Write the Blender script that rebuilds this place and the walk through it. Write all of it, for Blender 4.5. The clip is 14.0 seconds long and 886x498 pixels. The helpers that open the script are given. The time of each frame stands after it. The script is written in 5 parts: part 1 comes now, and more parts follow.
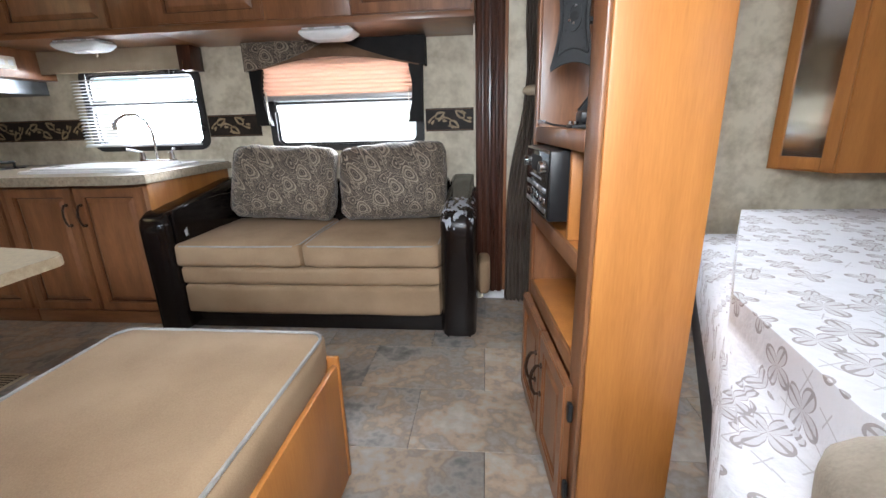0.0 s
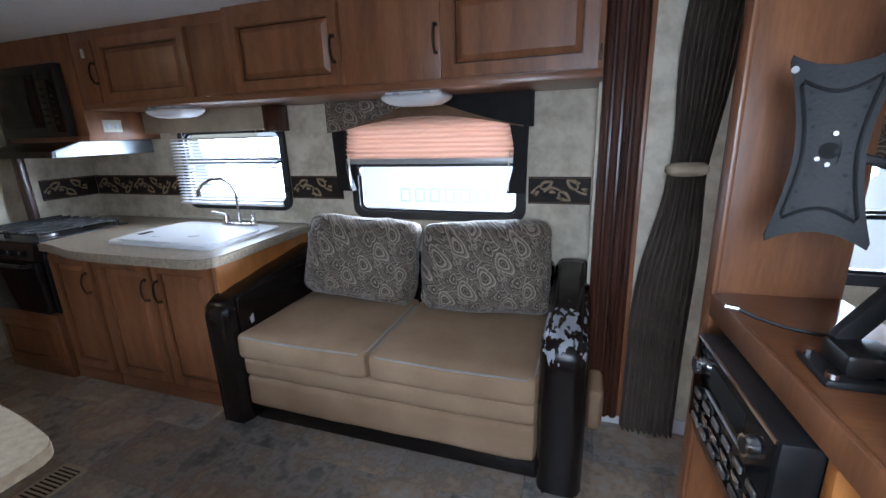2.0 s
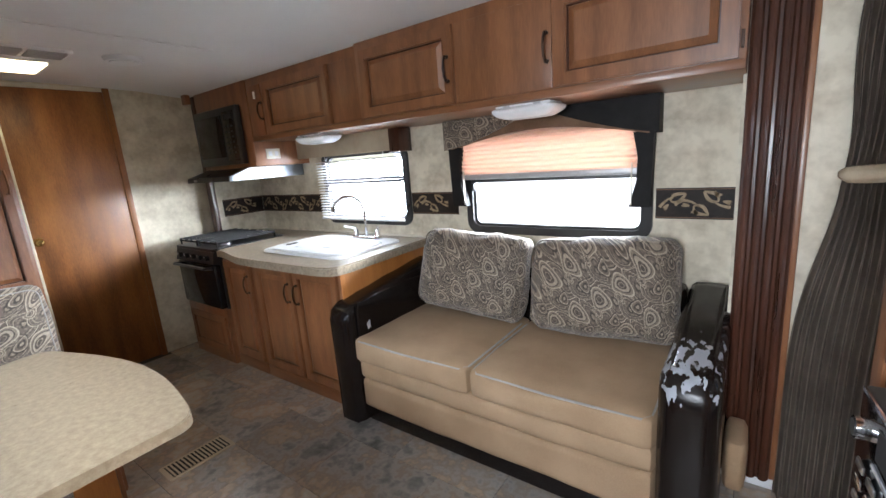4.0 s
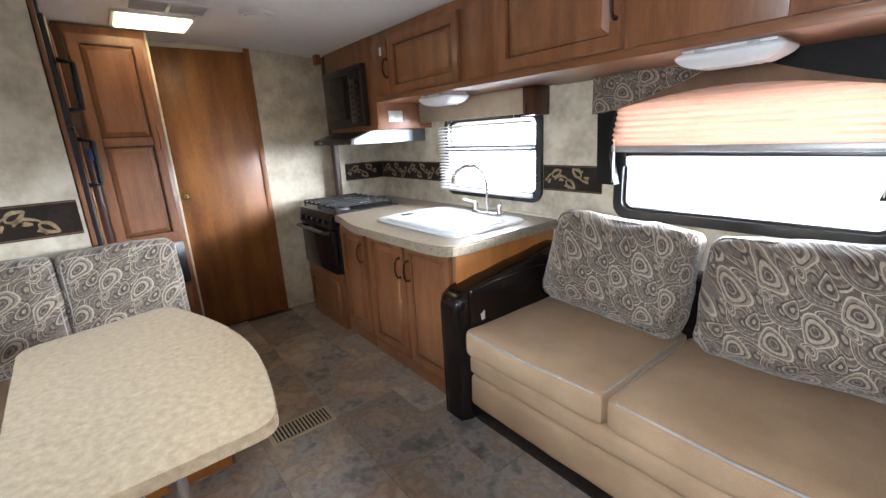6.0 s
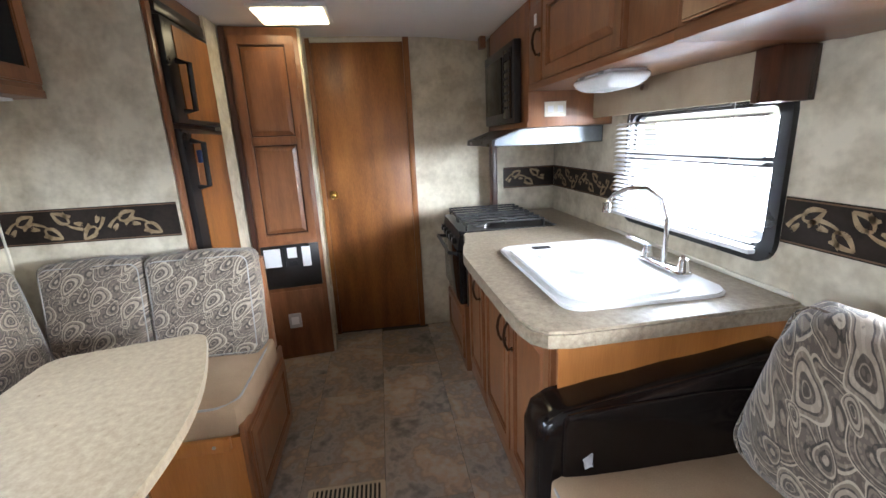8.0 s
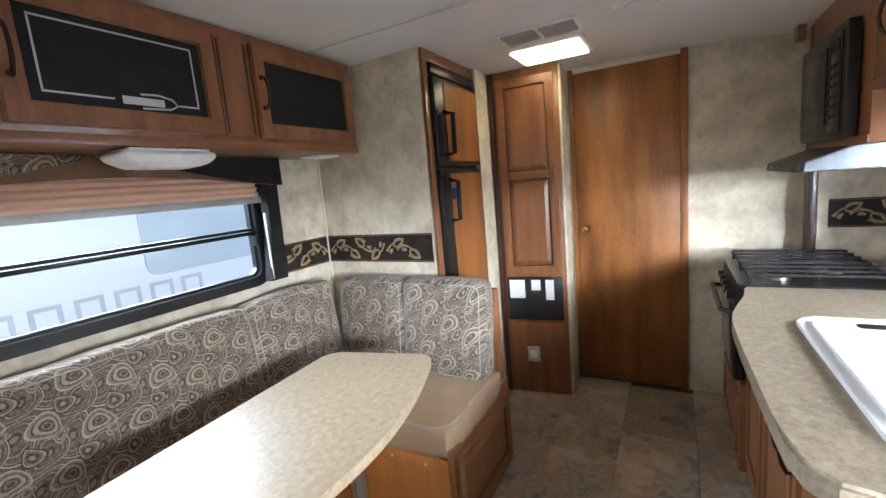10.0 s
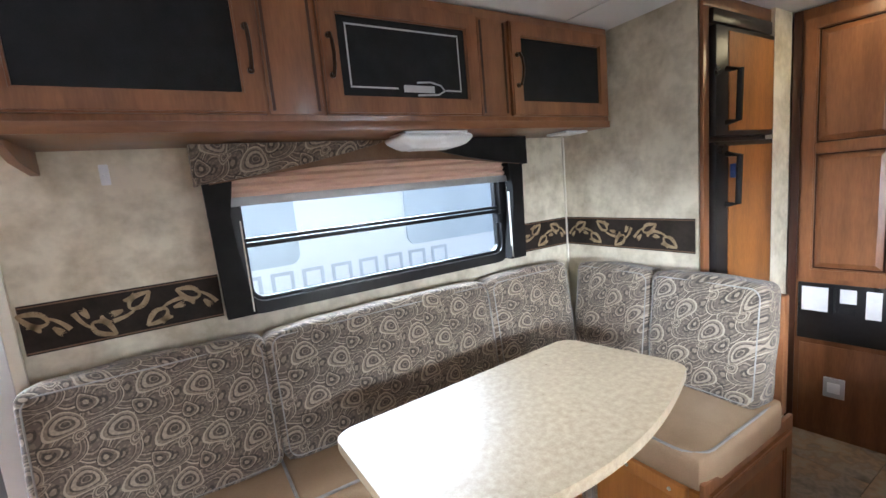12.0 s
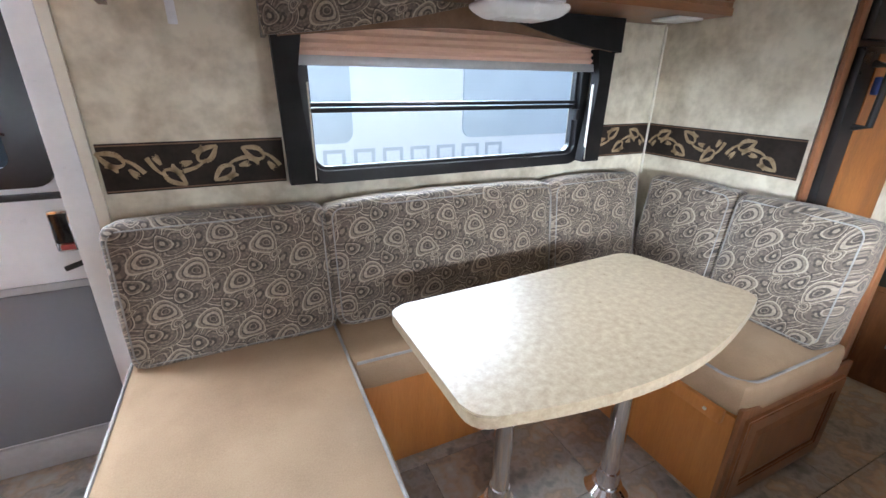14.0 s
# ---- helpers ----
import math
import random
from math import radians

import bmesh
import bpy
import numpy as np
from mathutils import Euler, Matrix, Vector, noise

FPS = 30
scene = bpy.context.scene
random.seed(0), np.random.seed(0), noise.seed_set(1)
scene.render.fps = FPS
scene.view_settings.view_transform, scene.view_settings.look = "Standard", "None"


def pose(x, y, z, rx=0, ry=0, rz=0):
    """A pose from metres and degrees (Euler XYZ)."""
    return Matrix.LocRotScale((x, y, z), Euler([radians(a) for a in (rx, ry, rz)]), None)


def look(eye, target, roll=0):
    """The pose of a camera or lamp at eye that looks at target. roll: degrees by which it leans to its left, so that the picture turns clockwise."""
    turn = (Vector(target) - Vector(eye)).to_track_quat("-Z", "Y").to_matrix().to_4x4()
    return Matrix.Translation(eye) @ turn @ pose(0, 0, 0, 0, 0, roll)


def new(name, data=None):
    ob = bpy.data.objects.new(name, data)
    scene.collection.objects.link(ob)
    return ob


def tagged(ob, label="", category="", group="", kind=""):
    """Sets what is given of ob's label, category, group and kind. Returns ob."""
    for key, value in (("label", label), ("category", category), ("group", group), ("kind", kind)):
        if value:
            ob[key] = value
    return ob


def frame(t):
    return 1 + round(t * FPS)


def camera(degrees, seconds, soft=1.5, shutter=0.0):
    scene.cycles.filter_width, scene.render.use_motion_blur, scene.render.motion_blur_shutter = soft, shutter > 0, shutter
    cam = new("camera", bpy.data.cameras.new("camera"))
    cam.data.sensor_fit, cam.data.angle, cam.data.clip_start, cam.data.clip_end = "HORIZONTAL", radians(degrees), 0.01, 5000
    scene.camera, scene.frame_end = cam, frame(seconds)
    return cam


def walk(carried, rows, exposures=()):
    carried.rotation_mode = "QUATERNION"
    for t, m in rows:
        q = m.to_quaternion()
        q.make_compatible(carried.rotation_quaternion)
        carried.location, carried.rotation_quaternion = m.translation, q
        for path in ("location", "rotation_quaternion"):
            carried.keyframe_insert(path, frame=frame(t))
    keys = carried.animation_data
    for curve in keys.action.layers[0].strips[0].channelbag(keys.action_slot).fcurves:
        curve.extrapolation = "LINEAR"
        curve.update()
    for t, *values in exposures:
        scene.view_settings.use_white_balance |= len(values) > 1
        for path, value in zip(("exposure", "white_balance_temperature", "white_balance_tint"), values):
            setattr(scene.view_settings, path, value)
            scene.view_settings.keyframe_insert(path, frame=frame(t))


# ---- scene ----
cam = camera(92.2, 14.0)
PATH = [
    (0, (0.402, 0.095, 1.053), (0.204, 2.001, 0.483), -1.6),
    (0.5, (0.393, 0.293, 1.155), (0.133, 2.179, 0.54), -1.9),
    (1, (0.402, 0.438, 1.316), (0.037, 2.3, 0.683), -1.9),
    (1.5, (0.343, 0.557, 1.353), (-0.124, 2.404, 0.744), -1.6),
    (2, (0.315, 0.658, 1.37), (-0.311, 2.481, 0.838), -1.8),
    (2.2, (0.336, 0.688, 1.377), (-0.368, 2.492, 0.878), -2.3),
    (4.5, (0.393, 0.73, 1.339), (-0.868, 2.219, 0.9), -4.4),
    (5, (0.366, 0.742, 1.337), (-0.989, 2.137, 0.87), -4.3),
    (5.5, (0.256, 0.811, 1.323), (-1.184, 2.111, 0.837), -3.7),
    (6, (0.12, 0.933, 1.324), (-1.406, 2.119, 0.807), -3.0),
    (6.5, (0.038, 1.155, 1.313), (-1.615, 2.137, 0.762), -2.6),
    (7, (-0.043, 1.386, 1.309), (-1.796, 2.176, 0.762), -2.2),
    (7.2, (-0.106, 1.459, 1.318), (-1.902, 2.146, 0.77), -2.4),
    (9.3, (-0.469, 1.867, 1.353), (-2.369, 1.352, 1.001), -3.7),
    (9.5, (-0.471, 1.872, 1.348), (-2.334, 1.224, 1.017), -4.3),
    (10, (-0.478, 1.858, 1.366), (-2.208, 0.901, 1.067), -5.1),
    (10.5, (-0.481, 1.838, 1.359), (-2.033, 0.604, 1.095), -5.9),
    (11, (-0.475, 1.79, 1.362), (-1.837, 0.347, 1.116), -6.2),
    (11.5, (-0.481, 1.768, 1.361), (-1.659, 0.17, 1.115), -6.0),
    (12, (-0.496, 1.757, 1.361), (-1.515, 0.06, 1.071), -5.3),
    (12.5, (-0.487, 1.738, 1.364), (-1.38, -0.012, 0.988), -3.9),
    (13, (-0.459, 1.698, 1.35), (-1.276, -0.057, 0.849), -2.2),
    (13.5, (-0.44, 1.671, 1.329), (-1.227, -0.057, 0.7), -0.5),
    (14, (-0.45, 1.673, 1.318), (-1.236, -0.013, 0.583), 0.7),
]
EXPOSURES = [(0, 0.62, 6200, 10), (0.5, 0.6, 6000, 10), (1.0, 0.4, 5700, 10), (1.5, 0.2, 5100, 10), (2.2, 0.02, 5500, 10), (4.3, 0.95, 6100, 10), (5, 1.05, 6200, 10), (7, 1.0, 5900, 10), (9.4, 1.08, 6000, 10), (11.5, 1.18, 5900, 10), (14, 1.12, 5800, 10)]
walk(cam, [(t, look(eye, target, roll)) for t, eye, target, roll in PATH], EXPOSURES)

# ---- light ----
world = bpy.data.worlds.new("world")
scene.world = world
world.use_nodes = True
wn = world.node_tree.nodes
sky = wn.new("ShaderNodeTexSky")
sky.sky_type = "NISHITA"
sky.sun_disc = False
sky.sun_elevation = radians(55)
sky.sun_rotation = radians(200)
wn["Background"].inputs["Strength"].default_value = 0.15
world.node_tree.links.new(sky.outputs[0], wn["Background"].inputs[0])

sun = new("sun", bpy.data.lights.new("sun", "SUN"))
sun.data.energy = 1.5
sun.data.angle = radians(12)
sun.data.color = (1.0, 0.96, 0.9)
sun.matrix_world = look((0, 0, 20), (4, 11, 0))


def window_light(name, eye, target, width, height, watts, colour=(0.92, 0.96, 1.0)):
    lamp = new(name, bpy.data.lights.new(name, "AREA"))
    lamp.data.shape, lamp.data.size, lamp.data.size_y = "RECTANGLE", width, height
    lamp.data.energy, lamp.data.color = watts, colour
    lamp.matrix_world = look(eye, target)
    return lamp


# Area lamps stand in for the sky light that enters at the openings.
window_light("window_light_sofa", (-0.3, 4.4, 1.95), (-0.7, 1.4, 0.85), 2.4, 1.0, 110)
# Unseen yard lamp, added in place of light bounced off the trailer towards the bench.
window_light("bench_fill_light", (1.35, 4.9, 1.4), (-2.0, 0.9, 0.85), 2.0, 0.8, 440)
window_light("window_light_kitchen", (-1.84, 2.99, 1.17), (-1.84, 0, 0.7), 0.72, 0.4, 8)
window_light("window_light_dinette", (-1.22, -1.0, 1.85), (-1.0, 1.6, 0.75), 2.0, 0.75, 54, (0.78, 0.89, 1.0))
window_light("window_light_bed", (1.2, 2.8, 1.35), (1.3, 1.0, 0.4), 0.5, 0.5, 10)
# Added fill for the bed, shining in by an unseen side window.
window_light("fill_light_bed_side", (1.9, -0.1, 1.5), (1.5, 2, 0.3), 0.8, 0.5, 7)
window_light("window_light_door", (0.32, -0.1, 1.42), (-0.3, 1.8, 0.1), 0.4, 0.62, 31)


# ---- materials ----
def material(name, low, high, rough=0.5, metal=0.0, scale=8.0, stretch=(1, 1, 1), fine=60.0, bump=0.1, detail=5.0, spread=(0.35, 0.65), coat=0.0, randomize=0.0):
    m = bpy.data.materials.new(name)
    m.use_nodes = True
    n, l = m.node_tree.nodes, m.node_tree.links
    b = n["Principled BSDF"]
    b.inputs["Metallic"].default_value = metal
    b.inputs["Coat Weight"].default_value = coat
    b.inputs["Coat Roughness"].default_value = 0.15
    tc = n.new("ShaderNodeTexCoord")
    mp = n.new("ShaderNodeMapping")
    mp.inputs["Scale"].default_value = stretch
    l.new(tc.outputs["Object"], mp.inputs[0])
    a = n.new("ShaderNodeTexNoise")
    a.inputs["Scale"].default_value, a.inputs["Detail"].default_value = scale, detail
    l.new(mp.outputs[0], a.inputs["Vector"])
    f = n.new("ShaderNodeTexNoise")
    f.inputs["Scale"].default_value, f.inputs["Detail"].default_value = fine, 3.0
    l.new(mp.outputs[0], f.inputs["Vector"])
    mixf = n.new("ShaderNodeMix")
    mixf.inputs[0].default_value = 0.3
    l.new(a.outputs["Fac"], mixf.inputs[2])
    l.new(f.outputs["Fac"], mixf.inputs[3])
    ramp = n.new("ShaderNodeValToRGB")
    ramp.color_ramp.elements[0].position, ramp.color_ramp.elements[1].position = spread
    ramp.color_ramp.elements[0].color, ramp.color_ramp.elements[1].color = (*low, 1), (*high, 1)
    l.new(mixf.outputs[0], ramp.inputs[0])
    out = ramp.outputs[0]
    if randomize:
        info = n.new("ShaderNodeObjectInfo")
        hsv = n.new("ShaderNodeHueSaturation")
        mr = n.new("ShaderNodeMapRange")
        mr.inputs[3].default_value, mr.inputs[4].default_value = 1 - randomize, 1 + randomize
        l.new(info.outputs["Random"], mr.inputs[0])
        l.new(mr.outputs[0], hsv.inputs["Value"])
        l.new(out, hsv.inputs["Color"])
        out = hsv.outputs[0]
    l.new(out, b.inputs["Base Color"])
    rr = n.new("ShaderNodeMapRange")
    rr.inputs[3].default_value, rr.inputs[4].default_value = max(0.02, rough - 0.08), min(1, rough + 0.08)
    l.new(a.outputs["Fac"], rr.inputs[0])
    l.new(rr.outputs[0], b.inputs["Roughness"])
    if bump:
        bp = n.new("ShaderNodeBump")
        bp.inputs["Strength"].default_value, bp.inputs["Distance"].default_value = bump, 0.004
        l.new(f.outputs["Fac"], bp.inputs["Height"])
        l.new(bp.outputs[0], b.inputs["Normal"])
    return m


def node_maths(n, l):
    """A short way to chain Math nodes."""
    def maths(op, x, y=None, z=None):
        q = n.new("ShaderNodeMath")
        q.operation = op
        for i, value in enumerate((x, y, z)):
            if value is None:
                continue
            if isinstance(value, (int, float)):
                q.inputs[i].default_value = value
            else:
                l.new(value, q.inputs[i])
        return q.outputs[0]
    return maths


def cell_frame(n, l, maths, u, v, scale, loose):
    """Flat cells over (u, v): place within the cell, turned by chance, and the cell's random colour."""
    flat = n.new("ShaderNodeCombineXYZ")
    l.new(u, flat.inputs[0])
    l.new(v, flat.inputs[1])
    cell = n.new("ShaderNodeTexVoronoi")
    cell.voronoi_dimensions = "2D"
    cell.inputs["Scale"].default_value, cell.inputs["Randomness"].default_value = scale, loose
    l.new(flat.outputs[0], cell.inputs["Vector"])
    d = n.new("ShaderNodeVectorMath")
    d.operation = "SUBTRACT"
    l.new(flat.outputs[0], d.inputs[0])
    l.new(cell.outputs["Position"], d.inputs[1])
    luck = n.new("ShaderNodeSeparateColor")
    l.new(cell.outputs["Color"], luck.inputs[0])
    turn = n.new("ShaderNodeVectorRotate")
    turn.rotation_type = "Z_AXIS"
    l.new(d.outputs[0], turn.inputs["Vector"])
    l.new(maths("MULTIPLY", luck.outputs[0], 6.283), turn.inputs["Angle"])
    own = n.new("ShaderNodeSeparateXYZ")
    l.new(turn.outputs[0], own.inputs[0])
    return own.outputs[0], own.outputs[1], luck.outputs[1], cell


def paisley_material(name, dark, mid, pale):
    """Woven upholstery: bent teardrops with rings inside, arcs around them and dots on a brown ground."""
    m = bpy.data.materials.new(name)
    m.use_nodes = True
    n, l = m.node_tree.nodes, m.node_tree.links
    maths = node_maths(n, l)
    b = n["Principled BSDF"]
    b.inputs["Roughness"].default_value = 0.7
    b.inputs["Sheen Weight"].default_value = 0.25
    tc = n.new("ShaderNodeTexCoord")
    warp = n.new("ShaderNodeTexNoise")
    warp.inputs["Scale"].default_value, warp.inputs["Detail"].default_value = 11.0, 1.0
    l.new(tc.outputs["Object"], warp.inputs["Vector"])
    add = n.new("ShaderNodeVectorMath")
    add.operation = "MULTIPLY_ADD"
    add.inputs[1].default_value = (0.012, 0.012, 0.012)
    l.new(warp.outputs["Color"], add.inputs[0])
    l.new(tc.outputs["Object"], add.inputs[2])
    sep = n.new("ShaderNodeSeparateXYZ")
    l.new(add.outputs[0], sep.inputs[0])
    u = maths("ADD", sep.outputs[0], sep.outputs[1])
    v = maths("ADD", sep.outputs[2], maths("MULTIPLY", maths("SUBTRACT", sep.outputs[0], sep.outputs[1]), 0.3))

    def drop(at_u, at_v, turn, size, bands, under):
        """One teardrop of the repeating print, laid over what is under it."""
        du = maths("WRAP", maths("SUBTRACT", u, at_u), 0.105, -0.105)
        dv = maths("WRAP", maths("SUBTRACT", v, at_v), 0.085, -0.085)
        c, sn = math.cos(turn) / size, math.sin(turn) / size
        x = maths("ADD", maths("MULTIPLY", du, c), maths("MULTIPLY", dv, sn))
        y = maths("SUBTRACT", maths("MULTIPLY", dv, c), maths("MULTIPLY", du, sn))
        bent = maths("ADD", x, maths("MULTIPLY_ADD", maths("MULTIPLY", y, y), 0.32, -0.1))
        wide = maths("MAXIMUM", maths("MULTIPLY_ADD", y, -0.34, 0.74), 0.12)
        sx = maths("DIVIDE", bent, wide)
        field = maths("SQRT", maths("ADD", maths("MULTIPLY", sx, sx), maths("MULTIPLY", y, y)))
        ramp = n.new("ShaderNodeValToRGB")
        e = ramp.color_ramp.elements
        e[0].position, e[0].color = 0.0, (bands[0][1],) * 3 + (1,)
        e[1].position, e[1].color = 1.0, (bands[-1][1],) * 3 + (1,)
        for q, (at, value) in enumerate(bands[1:], 1):
            e.new(at - 0.02).color = (bands[q - 1][1],) * 3 + (1,)
            e.new(at).color = (value,) * 3 + (1,)
        l.new(field, ramp.inputs[0])
        inside = maths("LESS_THAN", field, 1.0)
        return maths("ADD", maths("MULTIPLY", under, maths("SUBTRACT", 1.0, inside)), maths("MULTIPLY", ramp.outputs[0], inside))

    fan = ((0, 0.5), (0.16, 0.1), (0.3, 0.28), (0.56, 0.1), (0.62, 0.55), (0.69, 0.2), (0.83, 0.42), (0.9, 0.06), (0.95, 0.85))
    kidney = ((0, 0.12), (0.22, 0.55), (0.28, 0.14), (0.46, 0.68), (0.68, 0.1), (0.76, 0.42), (0.91, 0.9))
    eye = ((0, 0.6), (0.25, 0.08), (0.5, 0.3), (0.72, 0.7), (0.85, 0.08))
    ground = 0.2
    for at_u, at_v, turn, size, bands in ((0.03, 0.03, 0.5, 0.062, fan), (0.135, 0.115, 0.8, 0.062, fan), (0.10, 0.035, -2.3, 0.058, fan), (0.205, 0.12, -2.0, 0.058, fan),
                                          (0.075, 0.10, 2.4, 0.046, kidney), (0.18, 0.015, 2.0, 0.046, kidney), (0.02, 0.135, -0.7, 0.032, eye), (0.125, 0.05, -0.4, 0.032, eye),
                                          (0.055, 0.055, 1.2, 0.02, kidney), (0.16, 0.14, 1.6, 0.02, kidney)):
        ground = drop(at_u, at_v, turn, size, bands, ground)
    flat = n.new("ShaderNodeCombineXYZ")
    l.new(u, flat.inputs[0])
    l.new(v, flat.inputs[1])
    small = n.new("ShaderNodeTexVoronoi")
    small.voronoi_dimensions = "2D"
    small.inputs["Scale"].default_value = 85.0
    l.new(flat.outputs[0], small.inputs["Vector"])
    dots = maths("LESS_THAN", small.outputs["Distance"], 0.3)
    total = maths("ADD", maths("MULTIPLY", ground, 0.9), maths("MULTIPLY", dots, 0.13))
    ramp = n.new("ShaderNodeValToRGB")
    e = ramp.color_ramp.elements
    e[0].position, e[0].color = 0.03, (*dark, 1)
    e[1].position, e[1].color = 0.85, (*pale, 1)
    e.new(0.3).color = (*mid, 1)
    l.new(total, ramp.inputs[0])
    l.new(ramp.outputs[0], b.inputs["Base Color"])
    weave = n.new("ShaderNodeTexNoise")
    weave.inputs["Scale"].default_value = 350
    l.new(tc.outputs["Object"], weave.inputs["Vector"])
    bp = n.new("ShaderNodeBump")
    bp.inputs["Strength"].default_value, bp.inputs["Distance"].default_value = 0.35, 0.002
    l.new(maths("ADD", total, weave.outputs["Fac"]), bp.inputs["Height"])
    l.new(bp.outputs[0], b.inputs["Normal"])
    return m


def quilt_material():
    """White cotton printed with outlined four-petal flowers and thin crossed stems; slight quilting."""
    m = bpy.data.materials.new("printed_white_quilt")
    m.use_nodes = True
    n, l = m.node_tree.nodes, m.node_tree.links
    maths = node_maths(n, l)
    b = n["Principled BSDF"]
    b.inputs["Roughness"].default_value = 0.9
    tc = n.new("ShaderNodeTexCoord")
    sep = n.new("ShaderNodeSeparateXYZ")
    l.new(tc.outputs["Object"], sep.inputs[0])
    u, v = maths("SUBTRACT", sep.outputs[0], sep.outputs[2]), sep.outputs[1]

    def petals(scale, radius, line):
        x, y, luck, cell = cell_frame(n, l, maths, u, v, scale, 0.7)
        r = maths("SQRT", maths("ADD", maths("MULTIPLY", x, x), maths("MULTIPLY", y, y)))
        lobe = maths("ABSOLUTE", maths("COSINE", maths("MULTIPLY", maths("ARCTAN2", y, x), 2.0)))
        rim = maths("MULTIPLY", maths("POWER", lobe, 0.6), maths("MULTIPLY_ADD", luck, radius * 0.4, radius * 0.75))
        off = maths("SUBTRACT", r, rim)
        inside = maths("LESS_THAN", off, 0.0)
        edge = maths("LESS_THAN", maths("ABSOLUTE", off), line)
        rib = maths("MULTIPLY", inside, maths("GREATER_THAN", lobe, 0.985))
        return maths("MAXIMUM", maths("MAXIMUM", edge, rib), maths("MULTIPLY", inside, 0.3))

    def stems(scale):
        x, y, luck, cell = cell_frame(n, l, maths, u, v, scale, 0.9)
        a = maths("MULTIPLY", maths("LESS_THAN", maths("ABSOLUTE", x), 0.0016), maths("LESS_THAN", maths("ABSOLUTE", y), 0.035))
        c = maths("MULTIPLY", maths("LESS_THAN", maths("ABSOLUTE", maths("ADD", y, -0.01)), 0.0016), maths("LESS_THAN", maths("ABSOLUTE", x), 0.02))
        return maths("MULTIPLY", maths("MAXIMUM", a, c), 0.55)
    ink = maths("MAXIMUM", petals(8.0, 0.05, 0.0036), stems(9.0))
    mix = n.new("ShaderNodeMix")
    mix.data_type = "RGBA"
    mix.inputs[6].default_value, mix.inputs[7].default_value = (0.66, 0.66, 0.69, 1), (0.27, 0.235, 0.235, 1)
    l.new(maths("MULTIPLY", ink, 0.85), mix.inputs["Factor"])
    l.new(mix.outputs[2], b.inputs["Base Color"])
    soft = n.new("ShaderNodeTexNoise")
    soft.inputs["Scale"].default_value, soft.inputs["Detail"].default_value = 14.0, 4.0
    l.new(tc.outputs["Object"], soft.inputs["Vector"])
    bp = n.new("ShaderNodeBump")
    bp.inputs["Strength"].default_value, bp.inputs["Distance"].default_value = 0.6, 0.02
    l.new(soft.outputs["Fac"], bp.inputs["Height"])
    l.new(bp.outputs[0], b.inputs["Normal"])
    return m


def floor_material():
    """Slate-look vinyl: blue-grey, brown and rust clouds that change from tile to tile."""
    m = material("slate_vinyl", (0.08, 0.077, 0.072), (0.45, 0.4, 0.345), 0.36, scale=4.5, fine=26, bump=0.12, randomize=0.2, detail=5, spread=(0.30, 0.70))
    n, l = m.node_tree.nodes, m.node_tree.links
    ramp = [q for q in n if q.bl_idname == "ShaderNodeValToRGB"][0]
    for pos, c in ((0.39, (0.18, 0.172, 0.163)), (0.455, (0.31, 0.278, 0.248)), (0.51, (0.25, 0.202, 0.162)), (0.555, (0.37, 0.275, 0.195)), (0.61, (0.36, 0.32, 0.275))):
        ramp.color_ramp.elements.new(pos).color = (*c, 1)
    place = n.new("ShaderNodeNewGeometry")
    info = n.new("ShaderNodeObjectInfo")
    add = n.new("ShaderNodeVectorMath")
    add.operation = "MULTIPLY_ADD"
    add.inputs[1].default_value = (9.0, 5.0, 17.0)
    l.new(info.outputs["Random"], add.inputs[0])
    l.new(place.outputs["Position"], add.inputs[2])
    mp = [q for q in n if q.bl_idname == "ShaderNodeMapping"][0]
    l.new(add.outputs[0], mp.inputs[0])
    return m


def shade_material():
    m = bpy.data.materials.new("pleated_shade")
    m.use_nodes = True
    n, l = m.node_tree.nodes, m.node_tree.links
    b = n["Principled BSDF"]
    b.inputs["Base Color"].default_value = (0.68, 0.47, 0.35, 1)
    b.inputs["Roughness"].default_value = 0.9
    t = n.new("ShaderNodeBsdfTranslucent")
    t.inputs[0].default_value = (0.85, 0.5, 0.38, 1)
    mix = n.new("ShaderNodeMixShader")
    mix.inputs[0].default_value = 0.075
    l.new(b.outputs[0], mix.inputs[1])
    l.new(t.outputs[0], mix.inputs[2])
    l.new(mix.outputs[0], n["Material Output"].inputs[0])
    return m


def glass_material():
    m = bpy.data.materials.new("window_glass")
    m.use_nodes = True
    b = m.node_tree.nodes["Principled BSDF"]
    b.inputs["Base Color"].default_value = (0.97, 0.98, 0.98, 1)
    b.inputs["Roughness"].default_value = 0.0
    b.inputs["Transmission Weight"].default_value = 1.0
    b.inputs["IOR"].default_value = 1.1
    return m


def glow_material(name, colour, strength):
    m = material(name, (0.8, 0.78, 0.7), (0.85, 0.83, 0.75), 0.5, bump=0)
    b = m.node_tree.nodes["Principled BSDF"]
    b.inputs["Emission Color"].default_value = (*colour, 1)
    b.inputs["Emission Strength"].default_value = strength
    return m


